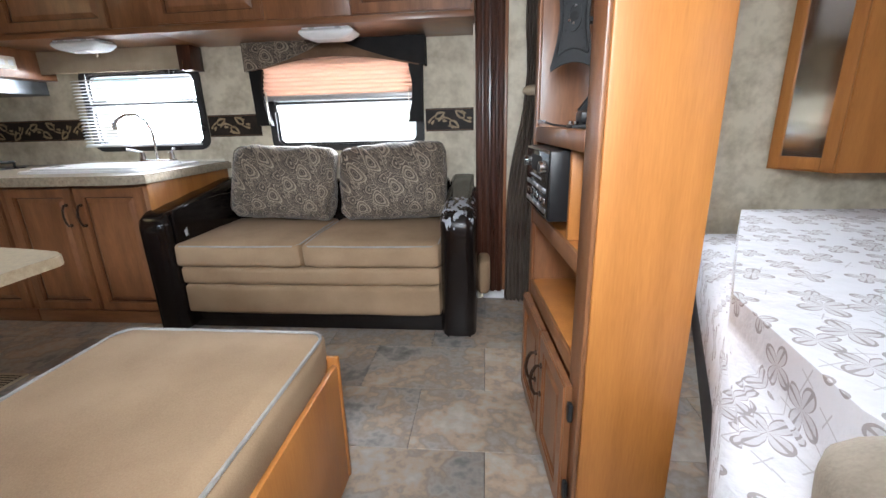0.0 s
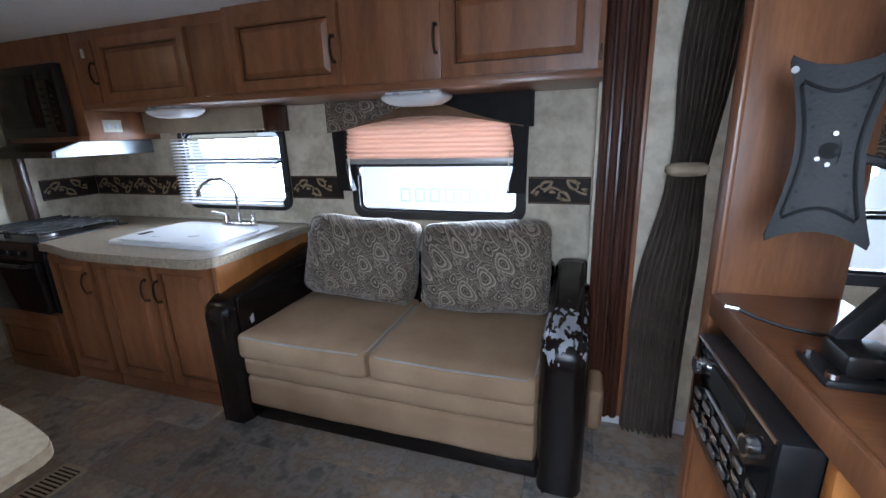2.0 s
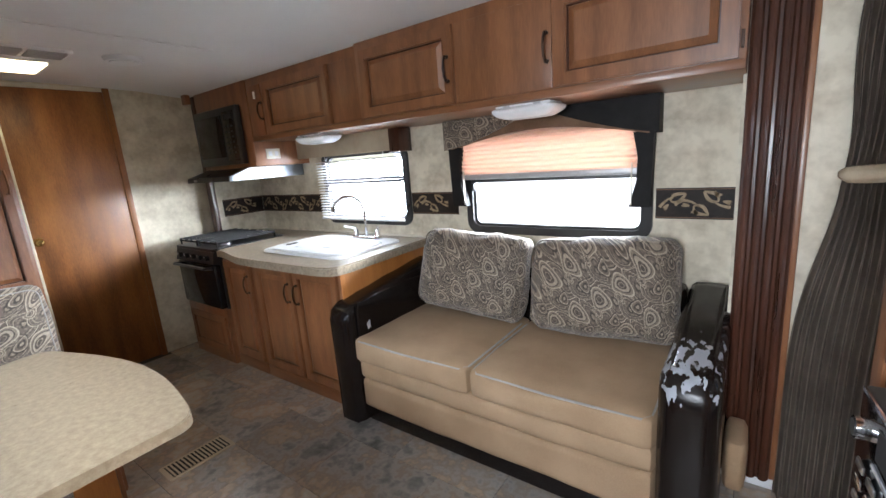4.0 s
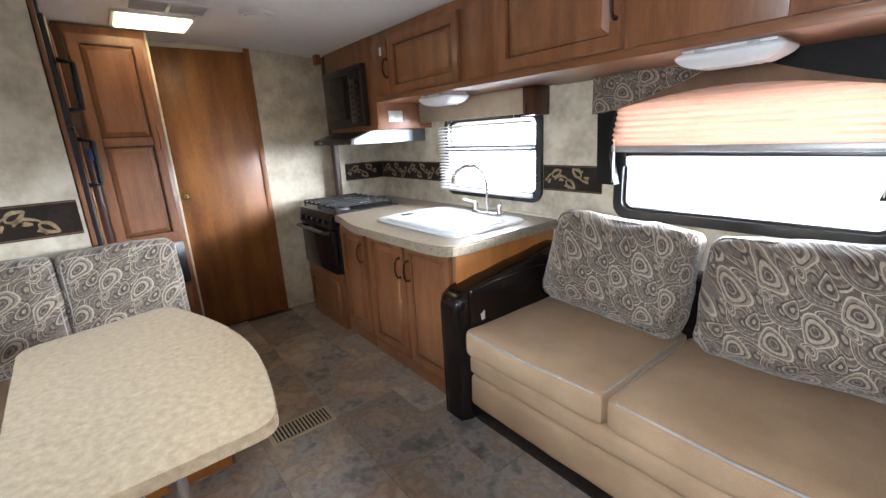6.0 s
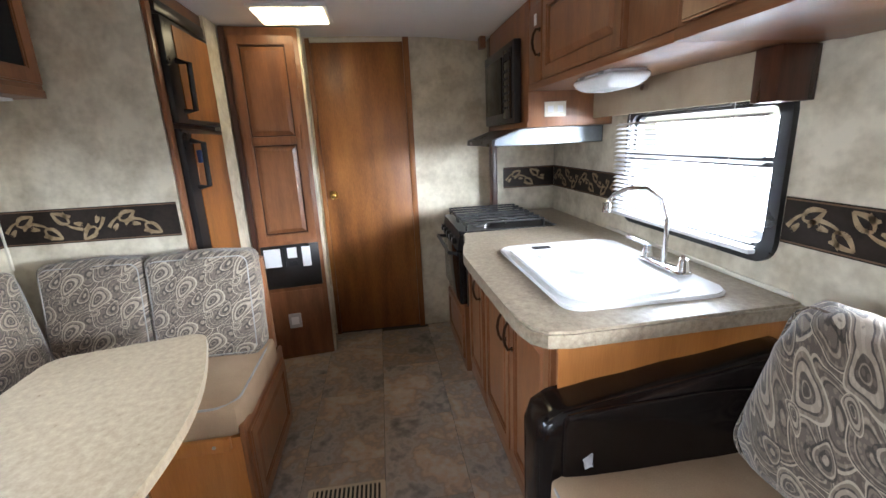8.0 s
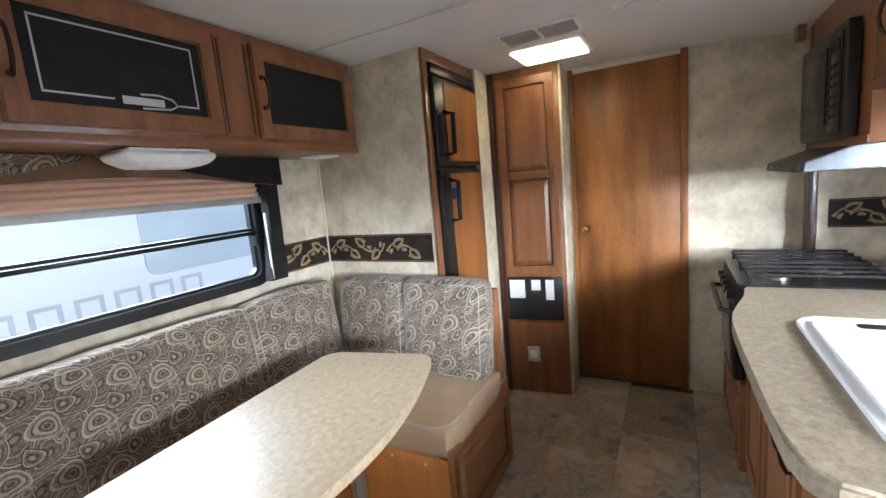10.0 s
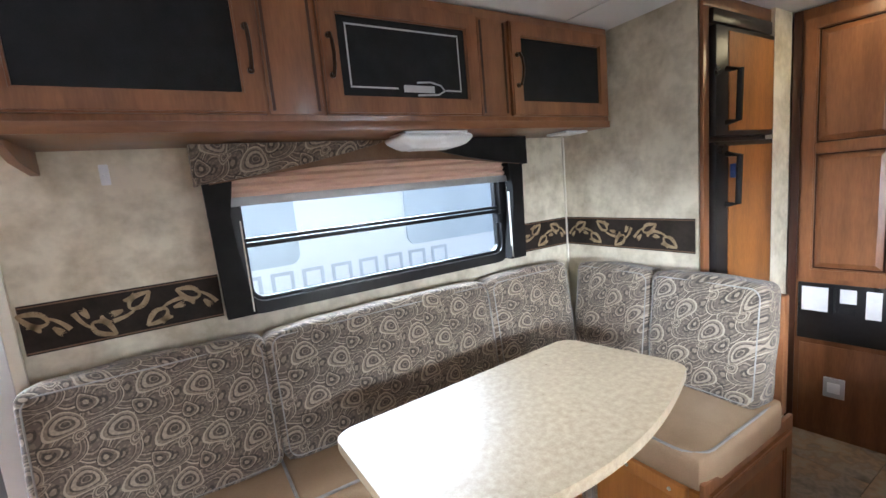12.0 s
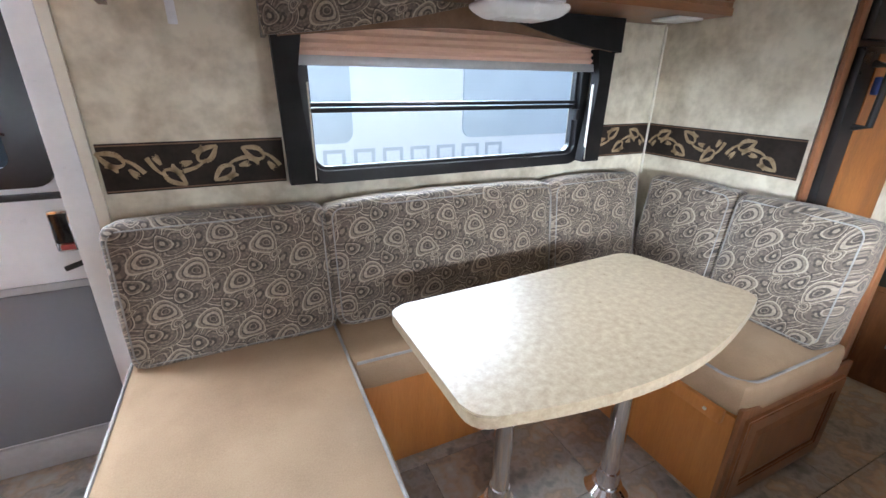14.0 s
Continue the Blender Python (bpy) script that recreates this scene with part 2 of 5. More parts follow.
WALLPAPER = material("mottled_wallpaper", (0.46, 0.40, 0.29), (0.72, 0.66, 0.525), 0.6, scale=8, fine=34, bump=0.08, detail=8, spread=(0.34, 0.6))
CEILING = material("white_ceiling", (0.78, 0.78, 0.78), (0.85, 0.85, 0.85), 0.55, scale=2, fine=180, bump=0.05)
WOOD = material("cherry_wood", (0.155, 0.06, 0.024), (0.27, 0.112, 0.045), 0.36, scale=3.2, stretch=(5, 5, 0.7), fine=32, bump=0.04, coat=0.25)
WOOD_X = material("cherry_wood_crosswise", (0.155, 0.06, 0.024), (0.26, 0.108, 0.043), 0.36, scale=3.2, stretch=(0.7, 5, 5), fine=32, bump=0.04, coat=0.25)
PINE = material("honey_veneer", (0.35, 0.125, 0.025), (0.52, 0.212, 0.05), 0.46, scale=2.4, stretch=(6, 6, 0.5), fine=40, bump=0.03, coat=0.06, spread=(0.3, 0.7))
DOORWOOD = material("veneered_door", (0.13, 0.042, 0.009), (0.37, 0.145, 0.034), 0.48, scale=1.8, stretch=(5, 5, 0.8), fine=48, bump=0.03, coat=0.05, spread=(0.32, 0.66), detail=8)
# Dark trim wood; in door and panel grooves it paints their shade.
DARKWOOD = material("dark_trim_and_groove_shade", (0.032, 0.011, 0.006), (0.075, 0.026, 0.013), 0.3, scale=4, stretch=(6, 6, 0.6), fine=40, bump=0.03, coat=0.2)
TAN = material("tan_microsuede", (0.25, 0.16, 0.088), (0.385, 0.262, 0.158), 0.85, scale=5, fine=300, bump=0.15, detail=7, spread=(0.3, 0.7))
PIPING = material("grey_piping", (0.23, 0.215, 0.2), (0.36, 0.34, 0.315), 0.6)
PAISLEY = paisley_material("paisley_cloth", (0.02, 0.0145, 0.011), (0.135, 0.102, 0.074), (0.40, 0.33, 0.25))
LEATHER = material("dark_brown_vinyl", (0.007, 0.005, 0.0045), (0.012, 0.008, 0.007), 0.2, scale=2.0, fine=30, bump=0.0, detail=1.0)


def worn_vinyl():
    """Dark vinyl whose skin has flaked off the arm's upper front in ragged patches."""
    m = material("flaked_dark_brown_vinyl", (0.007, 0.005, 0.0045), (0.012, 0.008, 0.007), 0.2, scale=2.0, fine=30, bump=0.0, detail=1.0)
    n, l = m.node_tree.nodes, m.node_tree.links
    b = n["Principled BSDF"]
    tc = n.new("ShaderNodeTexCoord")
    sep = n.new("ShaderNodeSeparateXYZ")
    l.new(tc.outputs["Object"], sep.inputs[0])
    flakes = n.new("ShaderNodeTexNoise")
    flakes.inputs["Scale"].default_value, flakes.inputs["Detail"].default_value = 30.0, 12.0
    long = n.new("ShaderNodeMapping")
    long.inputs["Scale"].default_value = (1.3, 0.55, 0.8)
    l.new(tc.outputs["Object"], long.inputs[0])
    l.new(long.outputs[0], flakes.inputs["Vector"])
    high = n.new("ShaderNodeMapRange")
    high.inputs[1].default_value, high.inputs[2].default_value = 0.50, 0.66
    l.new(sep.outputs["Z"], high.inputs[0])
    near = n.new("ShaderNodeMapRange")
    near.inputs[1].default_value, near.inputs[2].default_value = 2.42, 2.22
    l.new(sep.outputs["Y"], near.inputs[0])
    both = n.new("ShaderNodeMath")
    both.operation = "MULTIPLY"
    l.new(high.outputs[0], both.inputs[0])
    l.new(near.outputs[0], both.inputs[1])
    less = n.new("ShaderNodeMath")
    less.operation = "MULTIPLY_ADD"
    less.inputs[1].default_value, less.inputs[2].default_value = -0.30, 0.77
    l.new(both.outputs[0], less.inputs[0])
    cut = n.new("ShaderNodeMath")
    cut.operation = "GREATER_THAN"
    l.new(flakes.outputs["Fac"], cut.inputs[0])
    l.new(less.outputs[0], cut.inputs[1])
    mix = n.new("ShaderNodeMix")
    mix.data_type = "RGBA"
    old = b.inputs["Base Color"].links[0].from_socket
    l.new(cut.outputs[0], mix.inputs["Factor"])
    l.new(old, mix.inputs[6])
    mix.inputs[7].default_value = (0.33, 0.345, 0.38, 1)
    l.new(mix.outputs[2], b.inputs["Base Color"])
    return m


WORN = worn_vinyl()
PEELED = material("peeled_vinyl_backing", (0.35, 0.36, 0.4), (0.6, 0.62, 0.66), 0.8, scale=30)
COUNTER = material("speckled_laminate", (0.19, 0.145, 0.10), (0.40, 0.335, 0.245), 0.34, scale=60, fine=220, bump=0.02, detail=8, spread=(0.3, 0.68), coat=0.05)
TABLETOP = material("beige_laminate", (0.24, 0.172, 0.105), (0.46, 0.368, 0.25), 0.31, scale=52, fine=210, bump=0.01, detail=10, spread=(0.22, 0.7), coat=0.0)
WHITE = material("white_plastic", (0.76, 0.77, 0.78), (0.82, 0.83, 0.84), 0.3, bump=0.02)
CREAM = material("cream_plastic", (0.68, 0.64, 0.53), (0.74, 0.7, 0.6), 0.4, bump=0)
BLACK = material("black_plastic", (0.008, 0.008, 0.009), (0.016, 0.016, 0.017), 0.3, bump=0.04)
BLACKGLASS = material("black_glass", (0.006, 0.006, 0.007), (0.01, 0.01, 0.011), 0.06, bump=0)
IRON = material("black_iron", (0.01, 0.01, 0.01), (0.025, 0.025, 0.025), 0.55, bump=0.2)
BRACKET = material("black_powder_coat", (0.016, 0.017, 0.018), (0.028, 0.029, 0.03), 0.42, bump=0.15, fine=200)
CHROME = material("chrome", (0.75, 0.75, 0.76), (0.82, 0.82, 0.83), 0.12, 1.0, bump=0)
STEEL = material("brushed_steel", (0.45, 0.46, 0.48), (0.6, 0.61, 0.63), 0.3, 1.0, stretch=(1, 1, 12), bump=0.02)
HOODSTEEL = material("grey_hood_steel", (0.16, 0.18, 0.2), (0.22, 0.24, 0.27), 0.35, 0.5, bump=0.02)
BRONZE = material("bronze_handle", (0.03, 0.016, 0.01), (0.07, 0.038, 0.024), 0.35, 0.6, bump=0.05)
BRASS = material("brass", (0.5, 0.34, 0.12), (0.6, 0.42, 0.16), 0.25, 1.0, bump=0)
BAND = material("brown_border_paper", (0.014, 0.0095, 0.0075), (0.032, 0.022, 0.017), 0.5, scale=12, bump=0.05)
GOLD = material("gold_leaf_print", (0.25, 0.17, 0.085), (0.42, 0.31, 0.18), 0.5, scale=30, bump=0.02)
DARKCLOTH = material("dark_brown_cloth", (0.007, 0.0065, 0.0065), (0.015, 0.014, 0.014), 0.6, scale=14, fine=250, bump=0.15)
SUEDE = material("brown_suede", (0.13, 0.075, 0.04), (0.2, 0.12, 0.07), 0.8, scale=12, fine=200, bump=0.1)
CURTAIN = material("taupe_curtain", (0.085, 0.066, 0.05), (0.145, 0.116, 0.09), 0.8, scale=10, fine=260, bump=0.15)
KHAKI = material("khaki_valance", (0.36, 0.29, 0.2), (0.46, 0.38, 0.27), 0.8, scale=10, fine=220, bump=0.1)
MESHGREY = material("black_cabinet_insert", (0.008, 0.0085, 0.0095), (0.015, 0.0155, 0.017), 0.55, scale=20, fine=320, bump=0.15)
SHEET = quilt_material()
BLANKET = material("taupe_blanket", (0.2, 0.165, 0.125), (0.29, 0.245, 0.19), 0.9, scale=9, fine=160, bump=0.3)
BEDSKIRT = material("charcoal_bed_skirt", (0.03, 0.03, 0.034), (0.055, 0.055, 0.062), 0.8, bump=0.2)
VENTMETAL = material("beige_floor_register", (0.42, 0.34, 0.24), (0.52, 0.43, 0.31), 0.45, bump=0.05)
# Near-black of displays and backing; on holes and slots it paints their shade.
DARK = material("near_black_and_hole_shade", (0.004, 0.004, 0.004), (0.008, 0.008, 0.008), 0.8, bump=0)
ALU = material("grey_aluminium", (0.42, 0.43, 0.44), (0.52, 0.53, 0.54), 0.4, 0.4, bump=0.03)
LENS = material("frosted_lamp_lens", (0.74, 0.75, 0.76), (0.82, 0.83, 0.84), 0.25, bump=0.02)
GREYDOOR = material("grey_white_door_panel", (0.195, 0.205, 0.225), (0.21, 0.22, 0.24), 0.28, scale=0.4, bump=0.02, detail=1)
RVWHITE = material("white_trailer_skin", (0.76, 0.78, 0.8), (0.82, 0.84, 0.86), 0.35, scale=1, bump=0)
RVGREY = material("pale_grey_trailer_print", (0.46, 0.52, 0.56), (0.54, 0.6, 0.64), 0.4, scale=2, bump=0)
RVPALE = material("faint_grey_lettering", (0.48, 0.52, 0.56), (0.54, 0.58, 0.62), 0.4, bump=0)
RVRED = material("red_trailer_stripe", (0.35, 0.05, 0.04), (0.42, 0.07, 0.05), 0.4, bump=0)
GRAVEL = material("pale_gravel", (0.42, 0.41, 0.39), (0.6, 0.58, 0.55), 0.9, scale=3, fine=60, bump=0.4)
LEATHER.node_tree.nodes["Principled BSDF"].inputs["Specular IOR Level"].default_value = 0.35
WORN.node_tree.nodes["Principled BSDF"].inputs["Specular IOR Level"].default_value = 0.35
for soft in (BRACKET, MESHGREY, DARKCLOTH, BAND, IRON):
    soft.node_tree.nodes["Principled BSDF"].inputs["Specular IOR Level"].default_value = 0.2
FLOORMAT = floor_material()
JOINT = material("dark_floor_joint", (0.02, 0.02, 0.02), (0.045, 0.04, 0.036), 0.7)
SHADE = shade_material()
GLASS = glass_material()
TINTED = glass_material()
TINTED.name = "tinted_window_glass"
TINTED.node_tree.nodes["Principled BSDF"].inputs["Base Color"].default_value = (0.05, 0.053, 0.056, 1)
GLOW = glow_material("lit_lamp_lens", (1.0, 0.8, 0.45), 4.5)

# ---- building helpers ----
BASE = {}


def finish(name, bm, mat, smooth=None):
    bmesh.ops.recalc_face_normals(bm, faces=bm.faces)
    me = bpy.data.meshes.new(name)
    bm.to_mesh(me)
    bm.free()
    me.materials.append(mat)
    if smooth is not None:
        me.polygons.foreach_set("use_smooth", [True] * len(me.polygons))
        me.set_sharp_from_angle(angle=radians(smooth))
    return new(name, me)


def part(name, bm, mat, parent, label="", smooth=35):
    ob = finish(name, bm, mat, smooth)
    ob.parent = parent
    if parent.name in BASE:
        ob.matrix_parent_inverse = BASE[parent.name].inverted()
    return tagged(ob, label)


def thing(name, at, label, category, group="", kind=""):
    ob = new(name)
    ob.empty_display_size = 0.1
    ob.matrix_basis = Matrix.Translation(at)
    BASE[ob.name] = Matrix.Translation(at)
    return tagged(ob, label, category, group, kind)


def solo(name, bm, mat, label, category, kind="", group="", smooth=35):
    return tagged(finish(name, bm, mat, smooth), label, category, group, kind)


def box(x0, x1, y0, y1, z0, z1, bevel=0.0, bm=None, seg=2):
    out = bm or bmesh.new()
    c = bmesh.ops.create_cube(out, size=1)["verts"]
    for v in c:
        v.co = Vector(((x0 + x1) / 2 + v.co.x * (x1 - x0), (y0 + y1) / 2 + v.co.y * (y1 - y0), (z0 + z1) / 2 + v.co.z * (z1 - z0)))
    if bevel:
        edges = {e for v in c for e in v.link_edges}
        bmesh.ops.bevel(out, geom=list(edges), offset=bevel, segments=seg, affect="EDGES", profile=0.5)
    return out


def boxes(*dims, bevel=0.0):
    out = bmesh.new()
    for d in dims:
        box(*d, bevel=bevel, bm=out)
    return out


def cushion(x0, x1, y0, y1, z0, z1, r=0.04, puff=0.015, n=9, wrinkle=0.004, m=None):
    """A stuffed block with rounded edges, swelling on all sides."""
    out = bmesh.new()
    bmesh.ops.create_cube(out, size=2)
    bmesh.ops.subdivide_edges(out, edges=out.edges[:], cuts=n, use_grid_fill=True)
    c = Vector(((x0 + x1) / 2, (y0 + y1) / 2, (z0 + z1) / 2))
    h = Vector(((x1 - x0) / 2, (y1 - y0) / 2, (z1 - z0) / 2))
    r = min(r, *(0.98 * q for q in h))
    for v in out.verts:
        u = v.co.copy()
        p = Vector([math.copysign(abs(u[i]) ** 0.8, u[i]) * h[i] for i in range(3)])
        inner = Vector([max(-h[i] + r, min(h[i] - r, p[i])) for i in range(3)])
        d = p - inner
        p = inner + d.normalized() * r if d.length > 1e-6 else p
        for i in range(3):
            if abs(u[i]) > 0.99:
                a, b = u[(i + 1) % 3], u[(i + 2) % 3]
                p[i] += math.copysign(puff * (1 - a * a) * (1 - b * b), u[i])
        q = c + p
        q += noise.noise_vector(q * 7) * wrinkle
        v.co = q
    if m:
        out.transform(m)
    return out


def prism(points, lo, hi, axis="z", bevel=0.0):
    """A closed outline, extruded along an axis. The outline's two numbers are the other two axes in order."""
    def place(a, b, c):
        return {"z": (a, b, c), "y": (a, c, b), "x": (c, a, b)}[axis]
    out = bmesh.new()
    lower = [out.verts.new(place(a, b, lo)) for a, b in points]
    upper = [out.verts.new(place(a, b, hi)) for a, b in points]
    k = len(points)
    out.faces.new(lower)
    top = out.faces.new(upper)
    for i in range(k):
        out.faces.new((lower[i], lower[(i + 1) % k], upper[(i + 1) % k], upper[i]))
    if bevel:
        bmesh.ops.bevel(out, geom=list(top.edges) , offset=bevel, segments=2, affect="EDGES")
    return out


def rounded(x0, x1, y0, y1, r, n=5):
    pts = []
    for cx, cy, a in ((x1 - r, y1 - r, 0), (x0 + r, y1 - r, 90), (x0 + r, y0 + r, 180), (x1 - r, y0 + r, 270)):
        for i in range(n + 1):
            t = radians(a + 90 * i / n)
            pts.append((cx + r * math.cos(t), cy + r * math.sin(t)))
    return pts


def ring(outer, inner, lo, hi, axis):
    """A frame between two outlines with the same number of points."""
    def place(a, b, c):
        return {"z": (a, b, c), "y": (a, c, b), "x": (c, a, b)}[axis]
    out = bmesh.new()
    vs = [[out.verts.new(place(a, b, d)) for a, b in o] for o in (outer, inner) for d in (lo, hi)]
    k = len(outer)
    for i in range(k):
        j = (i + 1) % k
        for p, q in ((0, 1), (1, 3), (3, 2), (2, 0)):
            out.faces.new((vs[p][i], vs[p][j], vs[q][j], vs[q][i]))
    return out


def tube(points, r, seg=8, bm=None, closed=False):
    out = bm or bmesh.new()
    pts = [Vector(p) for p in points]
    rings = []
    for i, p in enumerate(pts):
        a = pts[i - 1] if i or closed else p
        b = pts[(i + 1) % len(pts)] if i < len(pts) - 1 or closed else p
        d = (b - a).normalized()
        side = d.cross(Vector((0, 0, 1)) if abs(d.z) < 0.9 else Vector((1, 0, 0))).normalized()
        up = side.cross(d)
        rings.append([out.verts.new(p + (side * math.cos(q) + up * math.sin(q)) * r) for q in (2 * math.pi * k / seg for k in range(seg))])
    count = len(rings) if closed else len(rings) - 1
    for i in range(count):
        for k in range(seg):
            out.faces.new((rings[i][k], rings[i][(k + 1) % seg], rings[(i + 1) % len(rings)][(k + 1) % seg], rings[(i + 1) % len(rings)][k]))
    if not closed:
        out.faces.new(rings[0])
        out.faces.new(rings[-1])
    return out


def disc(c, r, h, axis="z", seg=20, r2=None, bm=None):
    out = bm or bmesh.new()
    rot = {"z": Matrix(), "y": Matrix.Rotation(radians(90), 4, "X"), "x": Matrix.Rotation(radians(90), 4, "Y")}[axis]
    bmesh.ops.create_cone(out, cap_ends=True, segments=seg, radius1=r, radius2=r if r2 is None else r2, depth=h, matrix=Matrix.Translation(c) @ rot)
    return out


def facing(way, at):
    """Maps (right, up, outward) to the world, for a front facing -y, +y, +x or -x in the plane at."""
    cols = {"-y": ((1, 0, 0), (0, 0, 1), (0, -1, 0), (0, at, 0)), "+y": ((1, 0, 0), (0, 0, 1), (0, 1, 0), (0, at, 0)),
            "+x": ((0, 1, 0), (0, 0, 1), (1, 0, 0), (at, 0, 0)), "-x": ((0, 1, 0), (0, 0, 1), (-1, 0, 0), (at, 0, 0))}[way]
    return Matrix([[cols[c][r] for c in range(4)] for r in range(3)] + [[0, 0, 0, 1]])


def handle_on(parent, m, u, v, length=0.1, mat=None):
    a = length / 2
    pts = [(u, v - a, 0.0), (u, v - a, 0.018), (u, v - a * 0.6, 0.029), (u, v, 0.034), (u, v + a * 0.6, 0.029), (u, v + a, 0.018), (u, v + a, 0.0)]
    bm = tube(pts, 0.0055)
    for s in (-a, a):
        bm2 = disc((u, v + s, 0.003), 0.009, 0.006, bm=bm, seg=10)
    bm.transform(m)
    return part("handle", bm, mat or BRONZE, parent, "curved dark bronze pull handle")


def frame_ring(u0, u1, v0, v1, rail, thick):
    def rect(d):
        return [(u0 + d, v0 + d), (u1 - d, v0 + d), (u1 - d, v1 - d), (u0 + d, v1 - d)]
    bm = ring(rect(0), rect(rail), 0.001, thick, "z")
    bmesh.ops.bevel(bm, geom=[q for q in bm.edges if q.verts[0].co.z > thick - 0.001 and q.verts[1].co.z > thick - 0.001 and (abs(q.verts[0].co.x - q.verts[1].co.x) < 1e-5 or abs(q.verts[0].co.y - q.verts[1].co.y) < 1e-5)], offset=0.005, segments=2, affect="EDGES")
    return bm


def raised_panel(parent, m, a, b, c, d, base, top, mat, s=0.024, name="panel"):
    bm = bmesh.new()
    lo = [bm.verts.new((x, y, base)) for x, y in ((a, c), (b, c), (b, d), (a, d))]
    mid = [bm.verts.new((x, y, base + 0.004)) for x, y in ((a + 0.002, c + 0.002), (b - 0.002, c + 0.002), (b - 0.002, d - 0.002), (a + 0.002, d - 0.002))]
    hi = [bm.verts.new((x, y, top)) for x, y in ((a + s, c + s), (b - s, c + s), (b - s, d - s), (a + s, d - s))]
    bm.faces.new(hi)
    for p, q in ((lo, mid), (mid, hi)):
        for i in range(4):
            bm.faces.new((p[i], p[(i + 1) % 4], q[(i + 1) % 4], q[i]))
    bm.transform(m)
    return part(name, bm, mat, parent, smooth=None)


def panel_door(parent, m, u0, u1, v0, v1, handle=None, mat=None, rail=0.05, name="door", thick=0.022, splits=()):
    """A framed door with raised panels; handle: (u, v, length); splits: heights of middle rails."""
    mat = mat or WOOD
    bm = frame_ring(u0, u1, v0, v1, rail, thick)
    bm.transform(m)
    ob = part(name, bm, mat, parent)
    # Dark sheet behind the panels: the shade of the grooves as colour.
    bm = box(u0 + rail - 0.004, u1 - rail + 0.004, v0 + rail - 0.004, v1 - rail + 0.004, 0.001, 0.0035)
    bm.transform(m)
    part("groove_shade", bm, DARKWOOD, ob, smooth=None)
    for v in splits:
        bm = box(u0 + rail, u1 - rail, v - rail / 2, v + rail / 2, 0.0036, thick - 0.0005, bevel=0.004)
        bm.transform(m)
        part("middle_rail", bm, mat, ob)
    cuts = [v0 + rail / 2, *splits, v1 - rail / 2]
    for lo, hi in zip(cuts[:-1], cuts[1:]):
        raised_panel(ob, m, u0 + rail + 0.006, u1 - rail - 0.006, lo + rail / 2 + 0.006, hi - rail / 2 - 0.006, 0.004, thick - 0.003, mat)
    if handle:
        handle_on(ob, m @ Matrix.Translation((0, 0, thick)), *handle)
    return ob


def wall_with(holes, a0, a1, z0, z1, lo, hi, axis):
    """A wall in one mesh with openings (a0, a1, z0, z1), ordered along the wall."""
    bm = bmesh.new()

    def put(p, q, r, s):
        if q - p > 1e-4 and s - r > 1e-4:
            box(*((p, q, lo, hi, r, s) if axis == "y" else (lo, hi, p, q, r, s)), bm=bm)
    at = a0
    for h0, h1, v0, v1 in holes:
        put(at, h0, z0, z1)
        put(h0, h1, z0, v0)
        put(h0, h1, v1, z1)
        at = h1
    put(at, a1, z0, z1)
    return bm

# ---- structure ----
floor = solo("floor", box(-3.35, 3.1, 0.0, 2.95, -0.06, -0.004), JOINT, "dark joints of a slate-look vinyl floor", "floor", "structure")
ceiling = bmesh.new()
prof = [(-0.02, 1.975), (0.9, 1.985), (1.6, 1.99), (2.1, 1.975), (2.4, 1.945), (2.95, 1.935), (2.95, 2.06), (-0.02, 2.06)]
ceiling = solo("ceiling", prism(prof, -3.4, 3.15, "x"), CEILING, "smooth white ceiling curving down to one side", "ceiling", "structure", smooth=40)
for sx in (-1.95, -0.75, 0.45):
    solo("ceiling_seam", box(sx - 0.006, sx + 0.006, 0.18, 2.0, 1.9745, 1.9785), CEILING, "thin white batten over a ceiling joint", "trim", "structure")

solo("wall_slide", wall_with([(-2.22, -1.445, 0.95, 1.42), (-0.95, -0.01, 0.925, 1.44)], -3.19, 0.38, 0, 1.95, 2.86, 2.91, "y"), WALLPAPER, "beige mottled wallpapered wall with two windows", "wall", "structure")
solo("wall_slide_end", box(0.336, 0.38, 2.557, 2.858, 0, 1.95), WALLPAPER, "short beige end wall of the slide-out", "wall", "structure")
solo("wall_kitchen_end", box(-3.19, -3.14, 2.46, 2.858, 0, 1.95), WALLPAPER, "beige end wall beside the stove", "wall", "structure")
solo("wall_south", wall_with([(-1.79, -0.65, 1.01, 1.44), (0.0, 0.66, -0.04, 1.86), (1.5, 2.3, 1.0, 1.5)], -3.4, 3.1, 0, 2.03, 0.10, 0.16, "y"), WALLPAPER, "beige mottled wallpapered wall over the dinette", "wall", "structure")
solo("wall_bedroom", wall_with([(1.0, 1.42, 0.8, 1.25)], 0.385, 3.1, 0, 2.0, 2.57, 2.62, "y"), WALLPAPER, "pale mottled wall of the bedroom", "wall", "structure")
solo("wall_bed_end", box(3.05, 3.1, 0.162, 2.568, 0, 2.03), WALLPAPER, "pale wall behind the bed", "wall", "structure")
solo("wall_bath", wall_with([(1.30, 1.90, 0.0, 1.96)], 0.162, 2.6, 0, 2.03, -3.34, -3.283, "x"), WALLPAPER, "beige mottled wall with the bathroom door", "wall", "structure")
# Unseen backing, added to stop outdoor light at the bathroom door's gaps.
solo("bath_light_block", box(-3.40, -3.342, 0.162, 2.6, 0, 2.03), DARK, "unseen dark backing added behind the bathroom door to block light", "wall", "structure")
solo("wall_bath_side", box(-3.34, -3.192, 2.602, 2.9, 0, 1.95), WALLPAPER, "beige wall corner", "wall", "structure")
